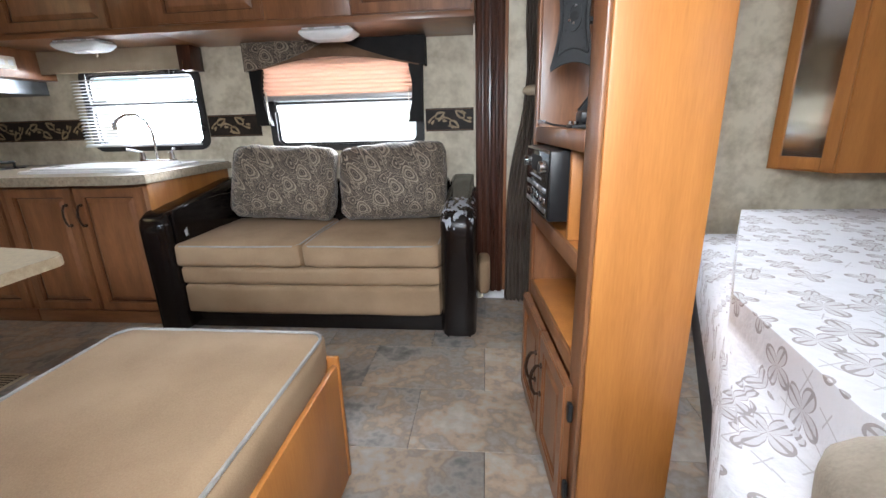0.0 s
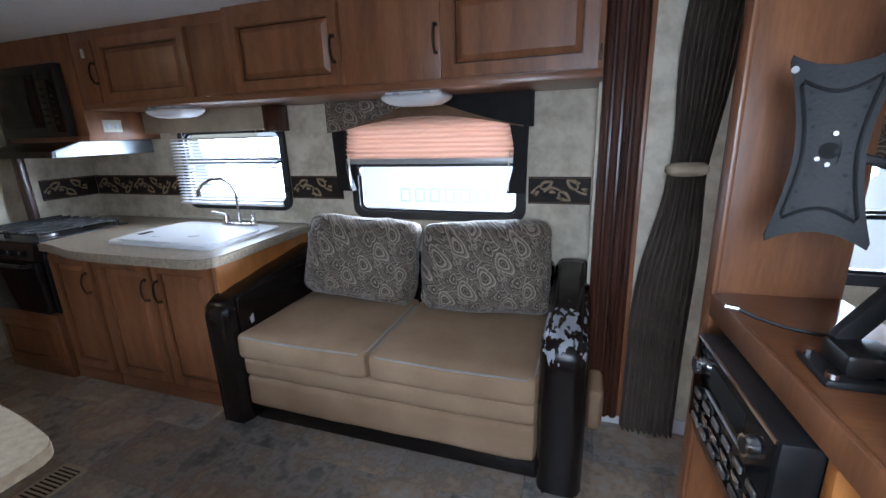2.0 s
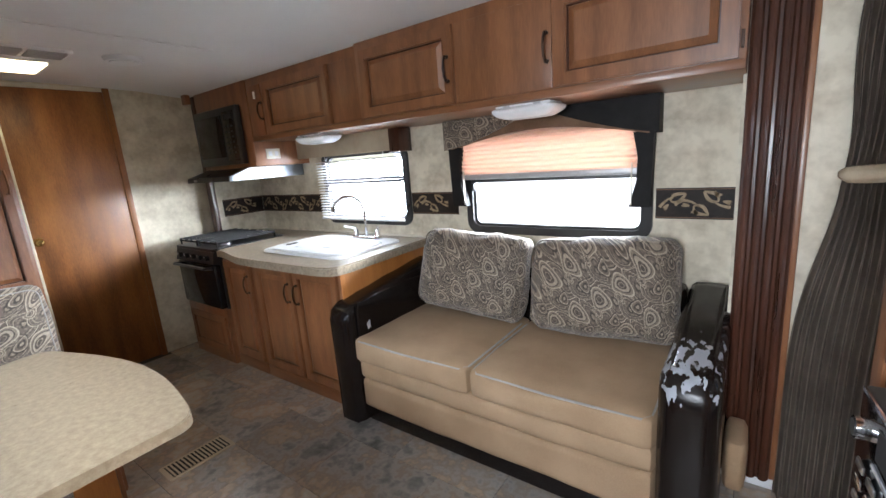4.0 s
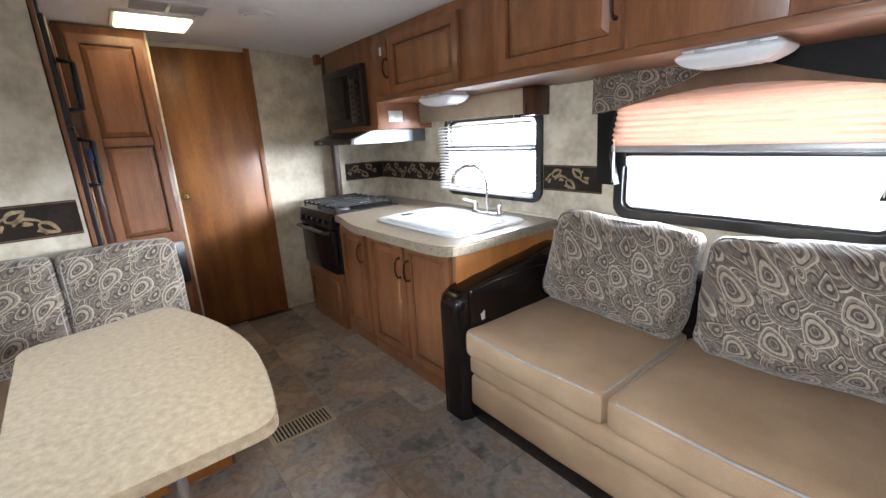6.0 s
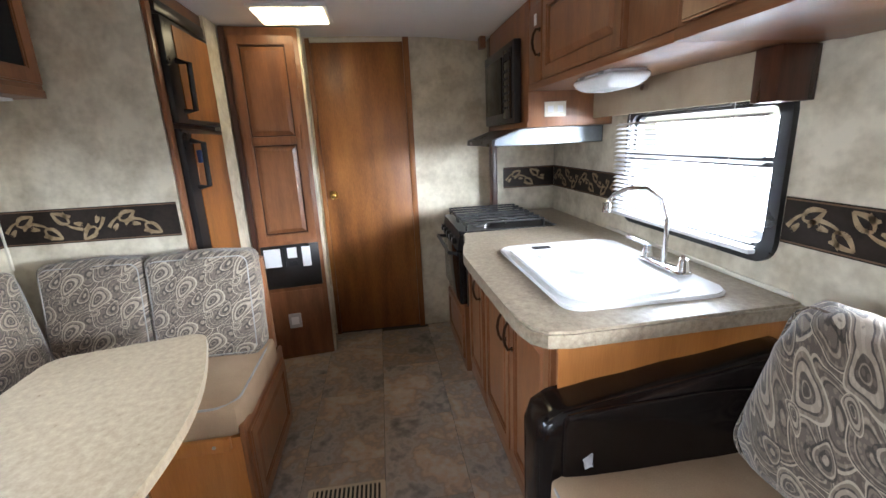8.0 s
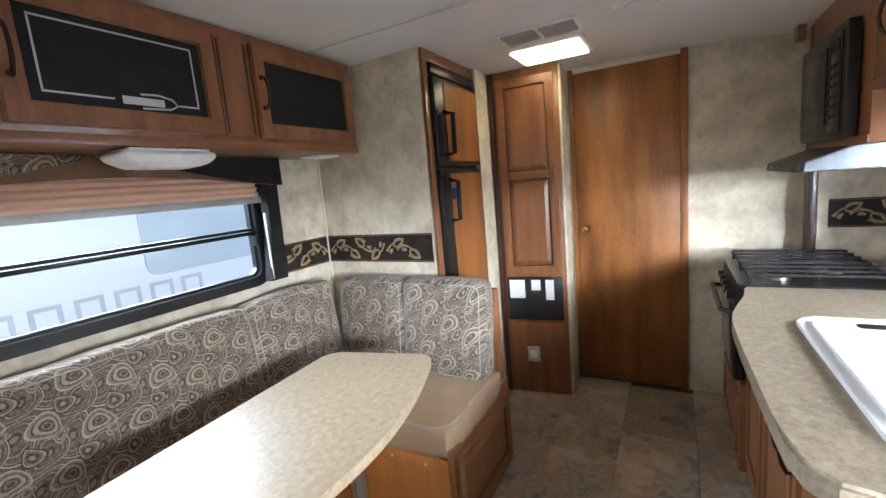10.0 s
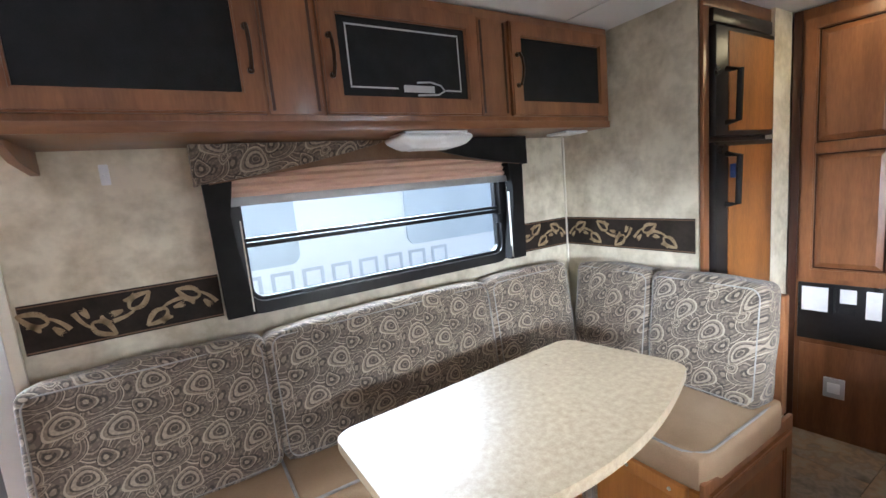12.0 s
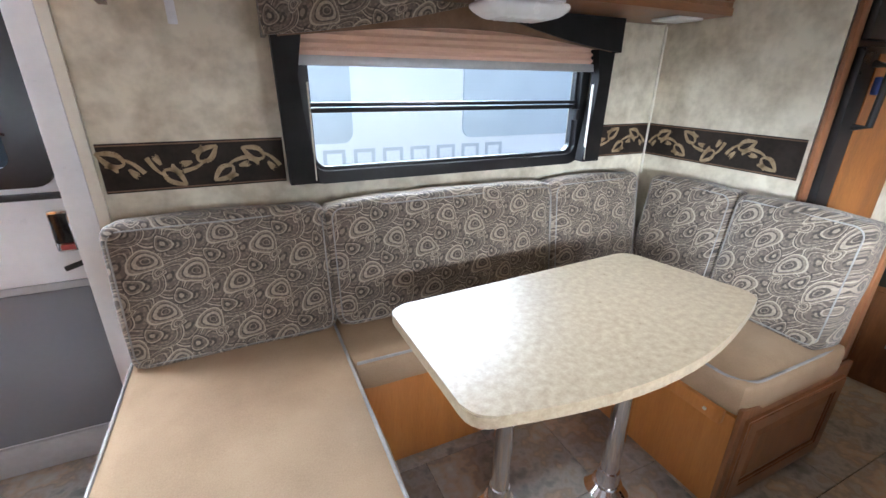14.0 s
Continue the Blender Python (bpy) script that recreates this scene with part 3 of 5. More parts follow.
solo("wall_fridge", box(-2.275, -2.237, 0.162, 0.843, 0, 2.03), WALLPAPER, "beige mottled partition beside the fridge", "wall", "structure")
solo("wall_fridge_strip", box(-2.96, -2.785, 0.84, 0.878, 0, 2.03), WALLPAPER, "narrow beige wall strip between fridge and pantry", "wall", "structure")
solo("wall_pantry_side", box(-3.281, -3.035, 0.8785, 1.268, 0, 2.03), WALLPAPER, "beige block behind the pantry front", "wall", "structure")


def fluted_trim(x0, x1, y, z0, z1):
    t = thing("slide_trim", ((x0 + x1) / 2, y, z0), "dark fluted wooden trim of the slide-out", "trim", kind="structure")
    part("board", box(x0, x1, y, y + 0.055, z0, z1, 0.004), DARKWOOD, t)
    w = (x1 - x0) / 4
    for i in range(4):
        c = x0 + w * (i + 0.5)
        part("flute", tube([(c, y, z0 + 0.002), (c, y, z1 - 0.002)], w * 0.4, 10), DARKWOOD, t)
    part("edge_strip", box(x1, x1 + 0.018, y + 0.01, y + 0.055, z0, z1, 0.003), WOOD, t, "lighter edge strip")
    return t


fluted_trim(0.348, 0.50, 2.50, 0.075, 1.95)
solo("baseboard", box(0.39, 1.6, 2.556, 2.569, 0, 0.07, 0.003), WHITE, "white baseboard under the dark trim", "baseboard", "structure")
solo("trim", box(-3.20, -3.137, 2.42, 2.459, 0.0, 1.94, 0.004), DARKWOOD, "dark vertical corner strip beside the stove", "trim", "structure")
solo("trim", box(-3.06, -3.008, 1.2845, 1.298, 0.0, 1.975, 0.003), WALLPAPER, "pale strip beside the pantry", "trim", "structure")
solo("trim", box(-2.236, -2.226, 0.161, 0.17, 0.9, 1.55), CREAM, "thin pale corner bead", "trim", "structure")


# leaf border paper
def leaf_curl(bm, u, v, s, turn):
    """A curled leaf outline with a midrib, as raised ribbons."""
    def ribbon(pts, w):
        ps = [Vector((p[0], p[1], 0)) for p in pts]
        for i in range(len(ps) - 1):
            d = (ps[i + 1] - ps[i]).normalized()
            q = Vector((-d.y, d.x, 0))
            a, b = w(i / (len(ps) - 1)), w((i + 1) / (len(ps) - 1))
            if a + b < 1e-5:
                continue
            bm.faces.new([bm.verts.new(x) for x in (ps[i] - q * a, ps[i + 1] - q * b, ps[i + 1] + q * b, ps[i] + q * a)])
    c, sn = math.cos(turn), math.sin(turn)

    def at(x, y):
        return (u + s * (x * c - y * sn), v + s * (x * sn + y * c))
    for side in (1, -1):
        ribbon([at(i / 10, side * 0.28 * math.sin(math.pi * (i / 10) ** 0.8) * (1 - 0.3 * i / 10)) for i in range(11)], lambda f: s * (0.05 + 0.06 * math.sin(math.pi * f)))
    ribbon([at(-0.75 + i / 10, 0.22 * math.sin(2.2 * i / 10) - 0.05) for i in range(11)], lambda f: s * 0.1 * (1 - f * 0.6))
    ribbon([at(-0.2 - 0.35 * math.sin(2.6 * i / 8), -0.12 - 0.4 * i / 8 + 0.2 * (i / 8) ** 2) for i in range(9)], lambda f: s * 0.14 * math.sin(math.pi * (0.12 + 0.85 * f)))
    ribbon([at(0.1 + 0.45 * i / 8, -0.42 + 0.16 * math.sin(3 * i / 8)) for i in range(9)], lambda f: s * 0.13 * math.sin(math.pi * (0.1 + 0.85 * f)))


def border(m, u0, u1, v0, v1, name="wall_border"):
    b = thing(name, m @ Vector((u0, v0, 0)), "dark brown wallpaper border with gold leaves", "wall border", "wall borders", "structure")
    bm = box(u0, u1, v0, v1, 0.0, 0.002)
    bm.transform(m)
    part("band", bm, BAND, b)
    bm = bmesh.new()
    box(u0, u1, v0 + 0.004, v0 + 0.008, 0.002, 0.003, bm=bm)
    box(u0, u1, v1 - 0.008, v1 - 0.004, 0.002, 0.003, bm=bm)
    bm.transform(m)
    part("edge_line", bm, SUEDE, b)
    u, i = u0 + 0.06, 0
    h = v1 - v0
    while u < u1 - 0.05:
        bm = bmesh.new()
        leaf_curl(bm, u, v0 + h * (0.42 if i % 2 else 0.58), h * 0.5, (0.5, -0.6, 2.5, -2.4)[i % 4])
        bmesh.ops.transform(bm, matrix=Matrix.Translation((0, 0, 0.0032)), verts=bm.verts)
        bm.transform(m)
        part("leaf", bm, GOLD, b, smooth=None)
        u += h * 0.66
        i += 1
    return b


border(facing("-y", 2.858), -3.135, -2.28, 0.999, 1.136)
border(facing("-y", 2.858), -1.41, -1.05, 0.999, 1.136)
border(facing("-y", 2.858), 0.03, 0.33, 0.999, 1.136)
border(facing("+x", -3.138), 2.50, 2.855, 0.999, 1.136)
border(facing("+y", 0.162), -2.233, -1.87, 0.998, 1.141)
border(facing("+y", 0.162), -0.57, -0.073, 0.998, 1.141)
border(facing("+x", -2.235), 0.168, 0.832, 0.998, 1.141)


# windows
def rv_window(name, x0, x1, z0, z1, y, out, rail, label):
    """out: +1 if outdoors lies towards +y."""
    w = thing(name, ((x0 + x1) / 2, y, z0), label, "window", "windows", "structure")
    lo, hi = sorted((y - out * 0.018, y + out * 0.04))
    part("window_frame", ring(rounded(x0 - 0.03, x1 + 0.03, z0 - 0.03, z1 + 0.03, 0.07), rounded(x0 + 0.012, x1 - 0.012, z0 + 0.012, z1 - 0.012, 0.045), lo, hi, "y"), BLACK, w, "black rounded frame")
    part("inner_lip", ring(rounded(x0 + 0.0125, x1 - 0.0125, z0 + 0.0125, z1 - 0.0125, 0.045), rounded(x0 + 0.024, x1 - 0.024, z0 + 0.024, z1 - 0.024, 0.038), *sorted((y + out * 0.003, y + out * 0.03)), "y"), BLACK, w)
    part("meeting_rail", boxes((x0 + 0.02, x1 - 0.02, *sorted((y, y + out * 0.022)), rail - 0.013, rail + 0.003), (x0 + 0.02, x1 - 0.02, *sorted((y - out * 0.006, y + out * 0.02)), rail + 0.007, rail + 0.02), bevel=0.002), BLACK, w)
    part("latch", box(x0 + 0.016, x0 + 0.032, *sorted((y - out * 0.03, y - out * 0.005)), rail - 0.06, rail - 0.015, 0.003), BLACK, w)
    for a, b in ((z0 + 0.02, rail - 0.012), (rail + 0.018, z1 - 0.02)):
        p = part("pane", box(x0 + 0.02, x1 - 0.02, *sorted((y + out * 0.012, y + out * 0.016)), a, b), GLASS, w)
        p.visible_shadow = False
    return w


rv_window("window_1", -0.95, -0.01, 0.925, 1.44, 2.86, 1, 1.20, "black-framed window behind the sofa")
rv_window("window_2", -2.22, -1.445, 0.95, 1.42, 2.86, 1, 1.225, "black-framed kitchen window over the sink")
rv_window("window_3", -1.79, -0.65, 1.01, 1.44, 0.16, -1, 1.226, "wide black-framed window over the dinette")
rv_window("window_4", 1.0, 1.42, 0.8, 1.25, 2.57, 1, 1.03, "bedroom window with black frame")
# Out-of-view window, added as the opening for the bed-side fill lamp.
rv_window("added_window_5", 1.5, 2.3, 1.0, 1.5, 0.16, -1, 1.25, "unseen black-framed side window added to let the bed fill light in")


def pleated_shade(x0, x1, z0, z1, y, out):
    s = thing("pleated_shade", ((x0 + x1) / 2, y, z0), "salmon pleated window shade drawn half down", "window shade", "pleated shades")
    n = max(8, int((z1 - z0) / 0.012))
    bm = bmesh.new()
    rows = []
    for i in range(n + 1):
        z = z0 + (z1 - z0) * i / n
        d = 0.008 if i % 2 else -0.008
        rows.append([bm.verts.new((x, y + d, z + 0.0015 * math.sin(7 * x + i))) for x in np.linspace(x0, x1, 12)])
    for i in range(n):
        for k in range(11):
            bm.faces.new((rows[i][k], rows[i][k + 1], rows[i + 1][k + 1], rows[i + 1][k]))
    part("pleats", bm, SHADE, s, smooth=None)
    part("bottom_rail", box(x0, x1, y - 0.011, y + 0.011, z0 - 0.028, z0 + 0.001, 0.003), ALU, s, "pale grey bottom rail")
    return s


pleated_shade(-0.985, 0.0, 1.235, 1.52, 2.812, 1)
pleated_shade(-1.80, -0.63, 1.385, 1.53, 0.21, -1)


def valance(x0, x1, top, arch0, side_z, y, out, flip):
    """A fabric valance: a suede arch, a paisley swag on one side, a dark one on the other and two side legs. y: its front."""
    v = thing("window_valance", ((x0 + x1) / 2, y, side_z), "arched valance of suede, paisley and dark cloth", "valance", "window valances")
    w = x1 - x0
    back = y + out * 0.09
    k = 16
    arch = [(x0 + 0.04 + (w - 0.08) * i / k, arch0 + (top - arch0) * 0.42 * math.sin(math.pi * i / k)) for i in range(k + 1)]
    part("arch", prism(arch + [(x1 - 0.04, top), (x0 + 0.04, top)], *sorted((y + out * 0.012, y + out * 0.03)), "y"), SUEDE, v)
    left = [(x0, arch0)] + [(x0 + w * 0.5 * i / 8, arch0 + (top - arch0) * (0.02 + 0.98 * (i / 8) ** 1.5)) for i in range(1, 9)] + [(x0, top)]
    right = [(x1, arch0)] + [(x1 - w * 0.5 * i / 8, arch0 + (top - arch0) * (0.02 + 0.98 * (i / 8) ** 1.35)) for i in range(1, 9)] + [(x1, top)]
    part("swag", prism(left, *sorted((y, y + out * 0.011)), "y"), DARKCLOTH if flip else PAISLEY, v)
    part("swag", prism(right, *sorted((y, y + out * 0.011)), "y"), PAISLEY if flip else DARKCLOTH, v)
    part("return", box(x0, x0 + 0.012, *sorted((y + out * 0.0115, back)), arch0, top), DARKCLOTH if flip else PAISLEY, v)
    part("return", box(x1 - 0.012, x1, *sorted((y + out * 0.0115, back)), arch0, top), PAISLEY if flip else DARKCLOTH, v)
    for a, s in ((x0 + 0.02, 1), (x1 - 0.02, -1)):
        leg = [(a, arch0 + 0.01), (a + s * 0.085, arch0 + 0.01), (a + s * 0.065, arch0 - 0.1), (a + s * 0.07, arch0 - 0.2), (a + s * 0.10, side_z), (a + s * 0.01, side_z)]
        part("side_panel", prism(leg, *sorted((y + out * 0.013, y + out * 0.06)), "y"), DARKCLOTH, v)
        part("white_lining", box(*sorted((a + s * 0.088, a + s * 0.092)), *sorted((y + out * 0.012, y + out * 0.022)), side_z + 0.01, arch0 - 0.12), CREAM, v)
    return v


valance(-1.065, 0.05, 1.545, 1.38, 1.06, 2.77, 1, False)
valance(-1.885, -0.545, 1.552, 1.43, 1.0, 0.265, -1, True)


def mini_blind(x0, x1, z0, z1, y):
    b = thing("mini_blind", ((x0 + x1) / 2, y, z0), "white slatted mini blind with open slats", "blind")
    bm = box(x0, x1, y - 0.011, y + 0.011, -0.0006, 0.0006)
    n = int((z1 - z0) / 0.02)
    bm.transform(Matrix.Translation((0, y, 0)) @ Matrix.Rotation(radians(24), 4, "X") @ Matrix.Translation((0, -y, 0)))
    first = part("slat", bm, WHITE, b, smooth=None)
    first.location = (0, 0, z0)
    for i in range(1, n):
        o = new("slat", first.data)
        o.parent, o.matrix_parent_inverse, o.location = b, first.matrix_parent_inverse, (0, 0, z0 + i * 0.02)
    for x in (x0 + 0.12, x1 - 0.12):
        part("cord", tube([(x, y - 0.012, z0), (x, y - 0.012, z1)], 0.0012, 5), WHITE, b)
    part("bottom_rail", box(x0, x1, y - 0.013, y + 0.013, z0 - 0.018, z0 - 0.004, 0.002), WHITE, b)
    return b


mini_blind(-2.275, -1.455, 0.97, 1.41, 2.81)
kv = thing("kitchen_valance", (-1.87, 2.80, 1.395), "plain khaki box valance with a wooden end", "valance")
part("cloth_front", box(-2.42, -1.46, 2.755, 2.77, 1.41, 1.542, 0.003), KHAKI, kv)
part("end_block", box(-1.46, -1.375, 2.74, 2.858, 1.40, 1.542, 0.003), DARKWOOD, kv, "dark wooden end block")
part("hook", disc((-1.98, 2.745, 1.505), 0.012, 0.02, "y"), CHROME, kv)

# bathroom door
d = thing("door_1", (-3.283, 1.6, 0), "flush cherry-veneered bathroom door, closed", "door", kind="structure")
part("leaf", box(-3.315, -3.268, 1.315, 1.885, 0.012, 1.952, 0.003), DOORWOOD, d)
part("jamb", box(-3.335, -3.262, 1.887, 1.925, 0.0, 1.978, 0.003), DOORWOOD, d)
part("jamb", box(-3.335, -3.262, 1.285, 1.313, 0.0, 1.978, 0.003), DOORWOOD, d)
part("head", box(-3.335, -3.275, 1.3135, 1.8865, 1.955, 1.978, 0.002), CREAM, d)
kn = part("knob", disc((-3.262, 1.365, 1.008), 0.028, 0.01, "x"), BRASS, d, "brass door knob")
part("knob_ball", cushion(-3.256, -3.205, 1.341, 1.389, 0.984, 1.032, 0.024, 0.0, 4, 0), BRASS, kn)

# entry door, set in the outer skin of the wall
ED = Matrix.Translation((-0.2, -0.04, 0))
e = thing("door_2", (0.33, 0.02, -0.04), "white entry door with black-framed window and chrome latch, closed", "entry door", kind="structure")


def doorpart(name, bm, mat, label="", parent=None):
    bm.transform(ED)
    return part(name, bm, mat, parent or e, label)


doorpart("leaf", wall_with([(0.345, 0.725, 1.055, 1.665)], 0.232, 0.83, 0.0, 1.83, 0.034, 0.066, "y"), WHITE)
doorpart("frame", boxes((0.165, 0.231, 0.03, 0.212, -0.03, 1.9), (0.831, 0.895, 0.03, 0.212, -0.03, 1.9), (0.232, 0.83, 0.03, 0.212, 1.832, 1.9), bevel=0.004), WHITE, "white aluminium frame")
doorpart("corner_strip", box(0.135, 0.164, 0.202, 0.215, 0.0, 1.94, 0.003), CREAM)
doorpart("window_frame", ring(rounded(0.27, 0.79, 1.01, 1.72, 0.05), rounded(0.36, 0.71, 1.07, 1.65, 0.03), 0.0665, 0.085, "y"), BLACK)
doorpart("pane", box(0.346, 0.724, 0.048, 0.054, 1.056, 1.664), TINTED).visible_shadow = False
doorpart("push_bar", tube([(0.24, 0.095, 0.985), (0.82, 0.095, 0.985)], 0.011), BLACK, "black grab bar")
for x in (0.235, 0.80):
    doorpart("bar_end", box(x, x + 0.027, 0.067, 0.11, 0.955, 1.012, 0.003), BLACK)
la = doorpart("latch", box(0.236, 0.325, 0.0665, 0.082, 0.80, 0.935, 0.008), CHROME, "chrome paddle latch")
doorpart("latch_recess", box(0.272, 0.318, 0.0825, 0.086, 0.83, 0.925, 0.004), BLACKGLASS, "", la)
doorpart("latch_paddle", box(0.242, 0.27, 0.0825, 0.105, 0.81, 0.925, 0.006), CHROME, "", la)
doorpart("lock_flag", box(0.272, 0.31, 0.0865, 0.09, 0.808, 0.826, 0.002), RVRED, "red lock indicator", la)
doorpart("lever", tube([(0.24, 0.075, 0.772), (0.25, 0.1, 0.77), (0.31, 0.104, 0.752)], 0.009), BLACK, "black lever")
doorpart("mid_rail", box(0.235, 0.828, 0.0665, 0.078, 0.675, 0.70, 0.003), ALU)
doorpart("lower_panel", box(0.245, 0.82, 0.0665, 0.071, 0.12, 0.672, 0.002), GREYDOOR, "glossy grey lower panel")
doorpart("kick_rail", box(0.235, 0.828, 0.0665, 0.084, 0.0, 0.115, 0.003), ALU)

# ceiling fittings
cl = thing("ceiling_light", (-2.76, 1.31, 1.99), "rectangular lit ceiling lamp with a warm lens", "ceiling lamp")
part("housing", box(-2.915, -2.60, 1.125, 1.495, 1.974, 1.991, 0.004), WHITE, cl)
part("lens", box(-2.895, -2.625, 1.145, 1.475, 1.964, 1.975, 0.004), GLOW, cl, "glowing warm lens")
cv = thing("ceiling_vent", (-2.44, 1.35, 2.0), "white twin ceiling air vent", "vent")
part("frame", box(-2.52, -2.36, 1.17, 1.52, 1.976, 1.99, 0.004), WHITE, cv)
for i in range(2):
    for k in range(5):
        part("louvre", box(-2.50 + 0.028 * k, -2.485 + 0.028 * k, 1.19 + 0.165 * i, 1.335 + 0.165 * i, 1.968, 1.9775), ALU, cv)
sp = thing("ceiling_speaker", (-2.39, 1.74, 2.0), "round white ceiling speaker", "speaker")
part("rim", disc((-2.39, 1.74, 1.978), 0.085, 0.02, r2=0.095, seg=32), WHITE, sp)
part("grille", disc((-2.39, 1.74, 1.966), 0.068, 0.008, seg=32), WHITE, sp)


def puck_lamp(x, y, z, group="under-cabinet lamps"):
    t = thing("under_cabinet_lamp", (x, y, z), "oblong frosted lamp under the wall cabinets", "lamp", group)
    part("base", box(x - 0.125, x + 0.125, y - 0.065, y + 0.065, z - 0.008, z, 0.003), WHITE, t)
    lens = cushion(x - 0.15, x + 0.15, y - 0.078, y + 0.078, z - 0.055, z - 0.0085, 0.02, 0.004, 16, 0)
    for q in lens.verts:
        low = max(0.0, min(1.0, (z - 0.0085 - q.co.z) / 0.045))
        rib = 0.0015 * math.sin((q.co.x - x) * 160)
        q.co.x, q.co.y = x + (q.co.x - x) * (1 - 0.3 * low * low), y + (q.co.y - y) * (1 - 0.25 * low * low)
        q.co.z -= rib * low
    part("lens", lens, LENS, t, "ribbed frosted lens")
    for i in (-1, 1):
        part("switch", box(x + i * 0.07 - 0.015, x + i * 0.07 + 0.015, y - 0.074, y - 0.066, z - 0.012, z - 0.002, 0.002), ALU, t)


puck_lamp(-0.42, 2.51, 1.539)
puck_lamp(-1.86, 2.53, 1.544)
puck_lamp(-1.29, 0.41, 1.552)
sv = solo("smoke_vent", box(-2.12, -1.98, 0.30, 0.42, 1.542, 1.552, 0.003), WHITE, "small white plate under the wall cabinets", "plate")

# ---- kitchen ----
M_S = facing("-y", 2.14)


def base_unit(u0, u1, doors, label):
    t = thing("base_cabinet", ((u0 + u1) / 2, 2.5, 0), label, "cabinet", "kitchen base cabinets")
    part("body", box(u0, u1, 2.14, 2.85, 0.0, 0.795, 0.002), WOOD, t)
    part("plinth_rail", box(u0 + 0.002, u1 - 0.002, 2.128, 2.139, 0.0, 0.075, 0.003), WOOD_X, t)
    for a, b, h in doors:
        panel_door(t, M_S, a, b, 0.085, 0.775, (h, 0.63, 0.11))
    return t


base_unit(-2.555, -2.182, [(-2.53, -2.205, -2.24)], "cherry wood base cabinet with one door under the counter")
sinkbase = base_unit(-2.18, -1.335, [(-2.155, -1.765, -1.80), (-1.75, -1.365, -1.715)], "cherry wood sink cabinet with two doors")
part("end_panel", box(-1.3345, -1.328, 2.13, 2.85, 0.0, 0.795, 0.002), PINE, sinkbase, "lighter end panel")

ct = thing("countertop", (-2.1, 2.45, 0.80), "speckled brown laminate kitchen countertop with a wavy front", "countertop")
edge = [(-2.555 + 1.16 * i / 24, 2.105 - 0.085 * (0.5 - 0.5 * math.cos(min(1, i / 10) * math.pi)) + 0.012 * max(0, (i - 14) / 10)) for i in range(0, 23)]
edge += [(-1.40, 2.034), (-1.33, 2.05), (-1.292, 2.085), (-1.28, 2.15), (-1.30, 2.855), (-3.135, 2.855), (-3.135, 2.64), (-2.555, 2.64)]
part("slab", prism(edge, 0.797, 0.843, bevel=0.008), COUNTER, ct)
part("backsplash_strip", box(-2.4, -1.34, 2.846, 2.857, 0.8435, 0.858, 0.003), CREAM, ct)

si = thing("kitchen_sink", (-1.75, 2.47, 0.84), "white kitchen sink with fitted white covers", "sink")
part("rim", prism(rounded(-2.15, -1.40, 2.185, 2.72, 0.06), 0.8425, 0.856, bevel=0.006), WHITE, si)
part("cover", prism(rounded(-2.115, -1.43, 2.21, 2.61, 0.09, 8), 0.8565, 0.866, bevel=0.003), WHITE, si)
# Flat dark oblong on the cover; the slot's shade is only colour.
part("finger_slot", prism(rounded(-2.06, -2.02, 2.31, 2.39, 0.012), 0.8662, 0.8675), DARK, si, "finger slot painted as a dark oblong")
fa = thing("kitchen_faucet", (-1.67, 2.67, 0.856), "chrome gooseneck faucet with two levers", "faucet")
part("base", box(-1.79, -1.55, 2.645, 2.695, 0.856, 0.875, 0.008), CHROME, fa)
part("spout", tube([(-1.67, 2.67, 0.87), (-1.67, 2.67, 1.04), (-1.68, 2.645, 1.11), (-1.695, 2.60, 1.145), (-1.715, 2.54, 1.145), (-1.73, 2.495, 1.12), (-1.74, 2.48, 1.095)], 0.0085, 12), CHROME, fa)
part("aerator", disc((-1.74, 2.478, 1.08), 0.014, 0.035), CHROME, fa)
for s in (-1, 1):
    x = -1.67 + s * 0.1
    vb = part("valve", disc((x, 2.67, 0.896), 0.021, 0.042, r2=0.014), CHROME, fa)
    part("lever", tube([(x, 2.67, 0.918), (x + s * 0.02, 2.65, 0.928), (x + s * 0.06, 2.62, 0.943)], 0.008), CHROME, vb)

# stove
st = thing("gas_stove", (-2.83, 2.35, 0.41), "black gas range with iron grates and oven", "stove")
part("oven_body", box(-3.12, -2.56, 2.12, 2.63, 0.41, 0.828, 0.004), BLACK, st)
od = part("oven_door", box(-3.115, -2.562, 2.075, 2.119, 0.42, 0.735, 0.01), BLACKGLASS, st, "black glass oven door")
part("oven_handle", tube([(-3.08, 2.075, 0.715), (-3.07, 2.03, 0.722), (-2.61, 2.03, 0.722), (-2.60, 2.075, 0.715)], 0.011), BLACK, od)
part("control_panel", prism([(2.12, 0.738), (2.07, 0.745), (2.085, 0.828), (2.12, 0.828)], -3.115, -2.562, "x"), BLACK, st)
for i in range(5):
    k = part("knob", disc((-3.03 + i * 0.1, 2.063, 0.785), 0.02, 0.024, "y"), BLACK, st)
    part("knob_mark", box(-3.032 + i * 0.1, -3.028 + i * 0.1, 2.0495, 2.0515, 0.787, 0.803), WHITE, k)
part("cooktop", prism(rounded(-3.13, -2.557, 2.085, 2.635, 0.02), 0.829, 0.848, bevel=0.005), BLACK, st)
part("cooktop_trim", box(-3.13, -2.555, 2.62, 2.637, 0.8485, 0.853, 0.001), STEEL, st)
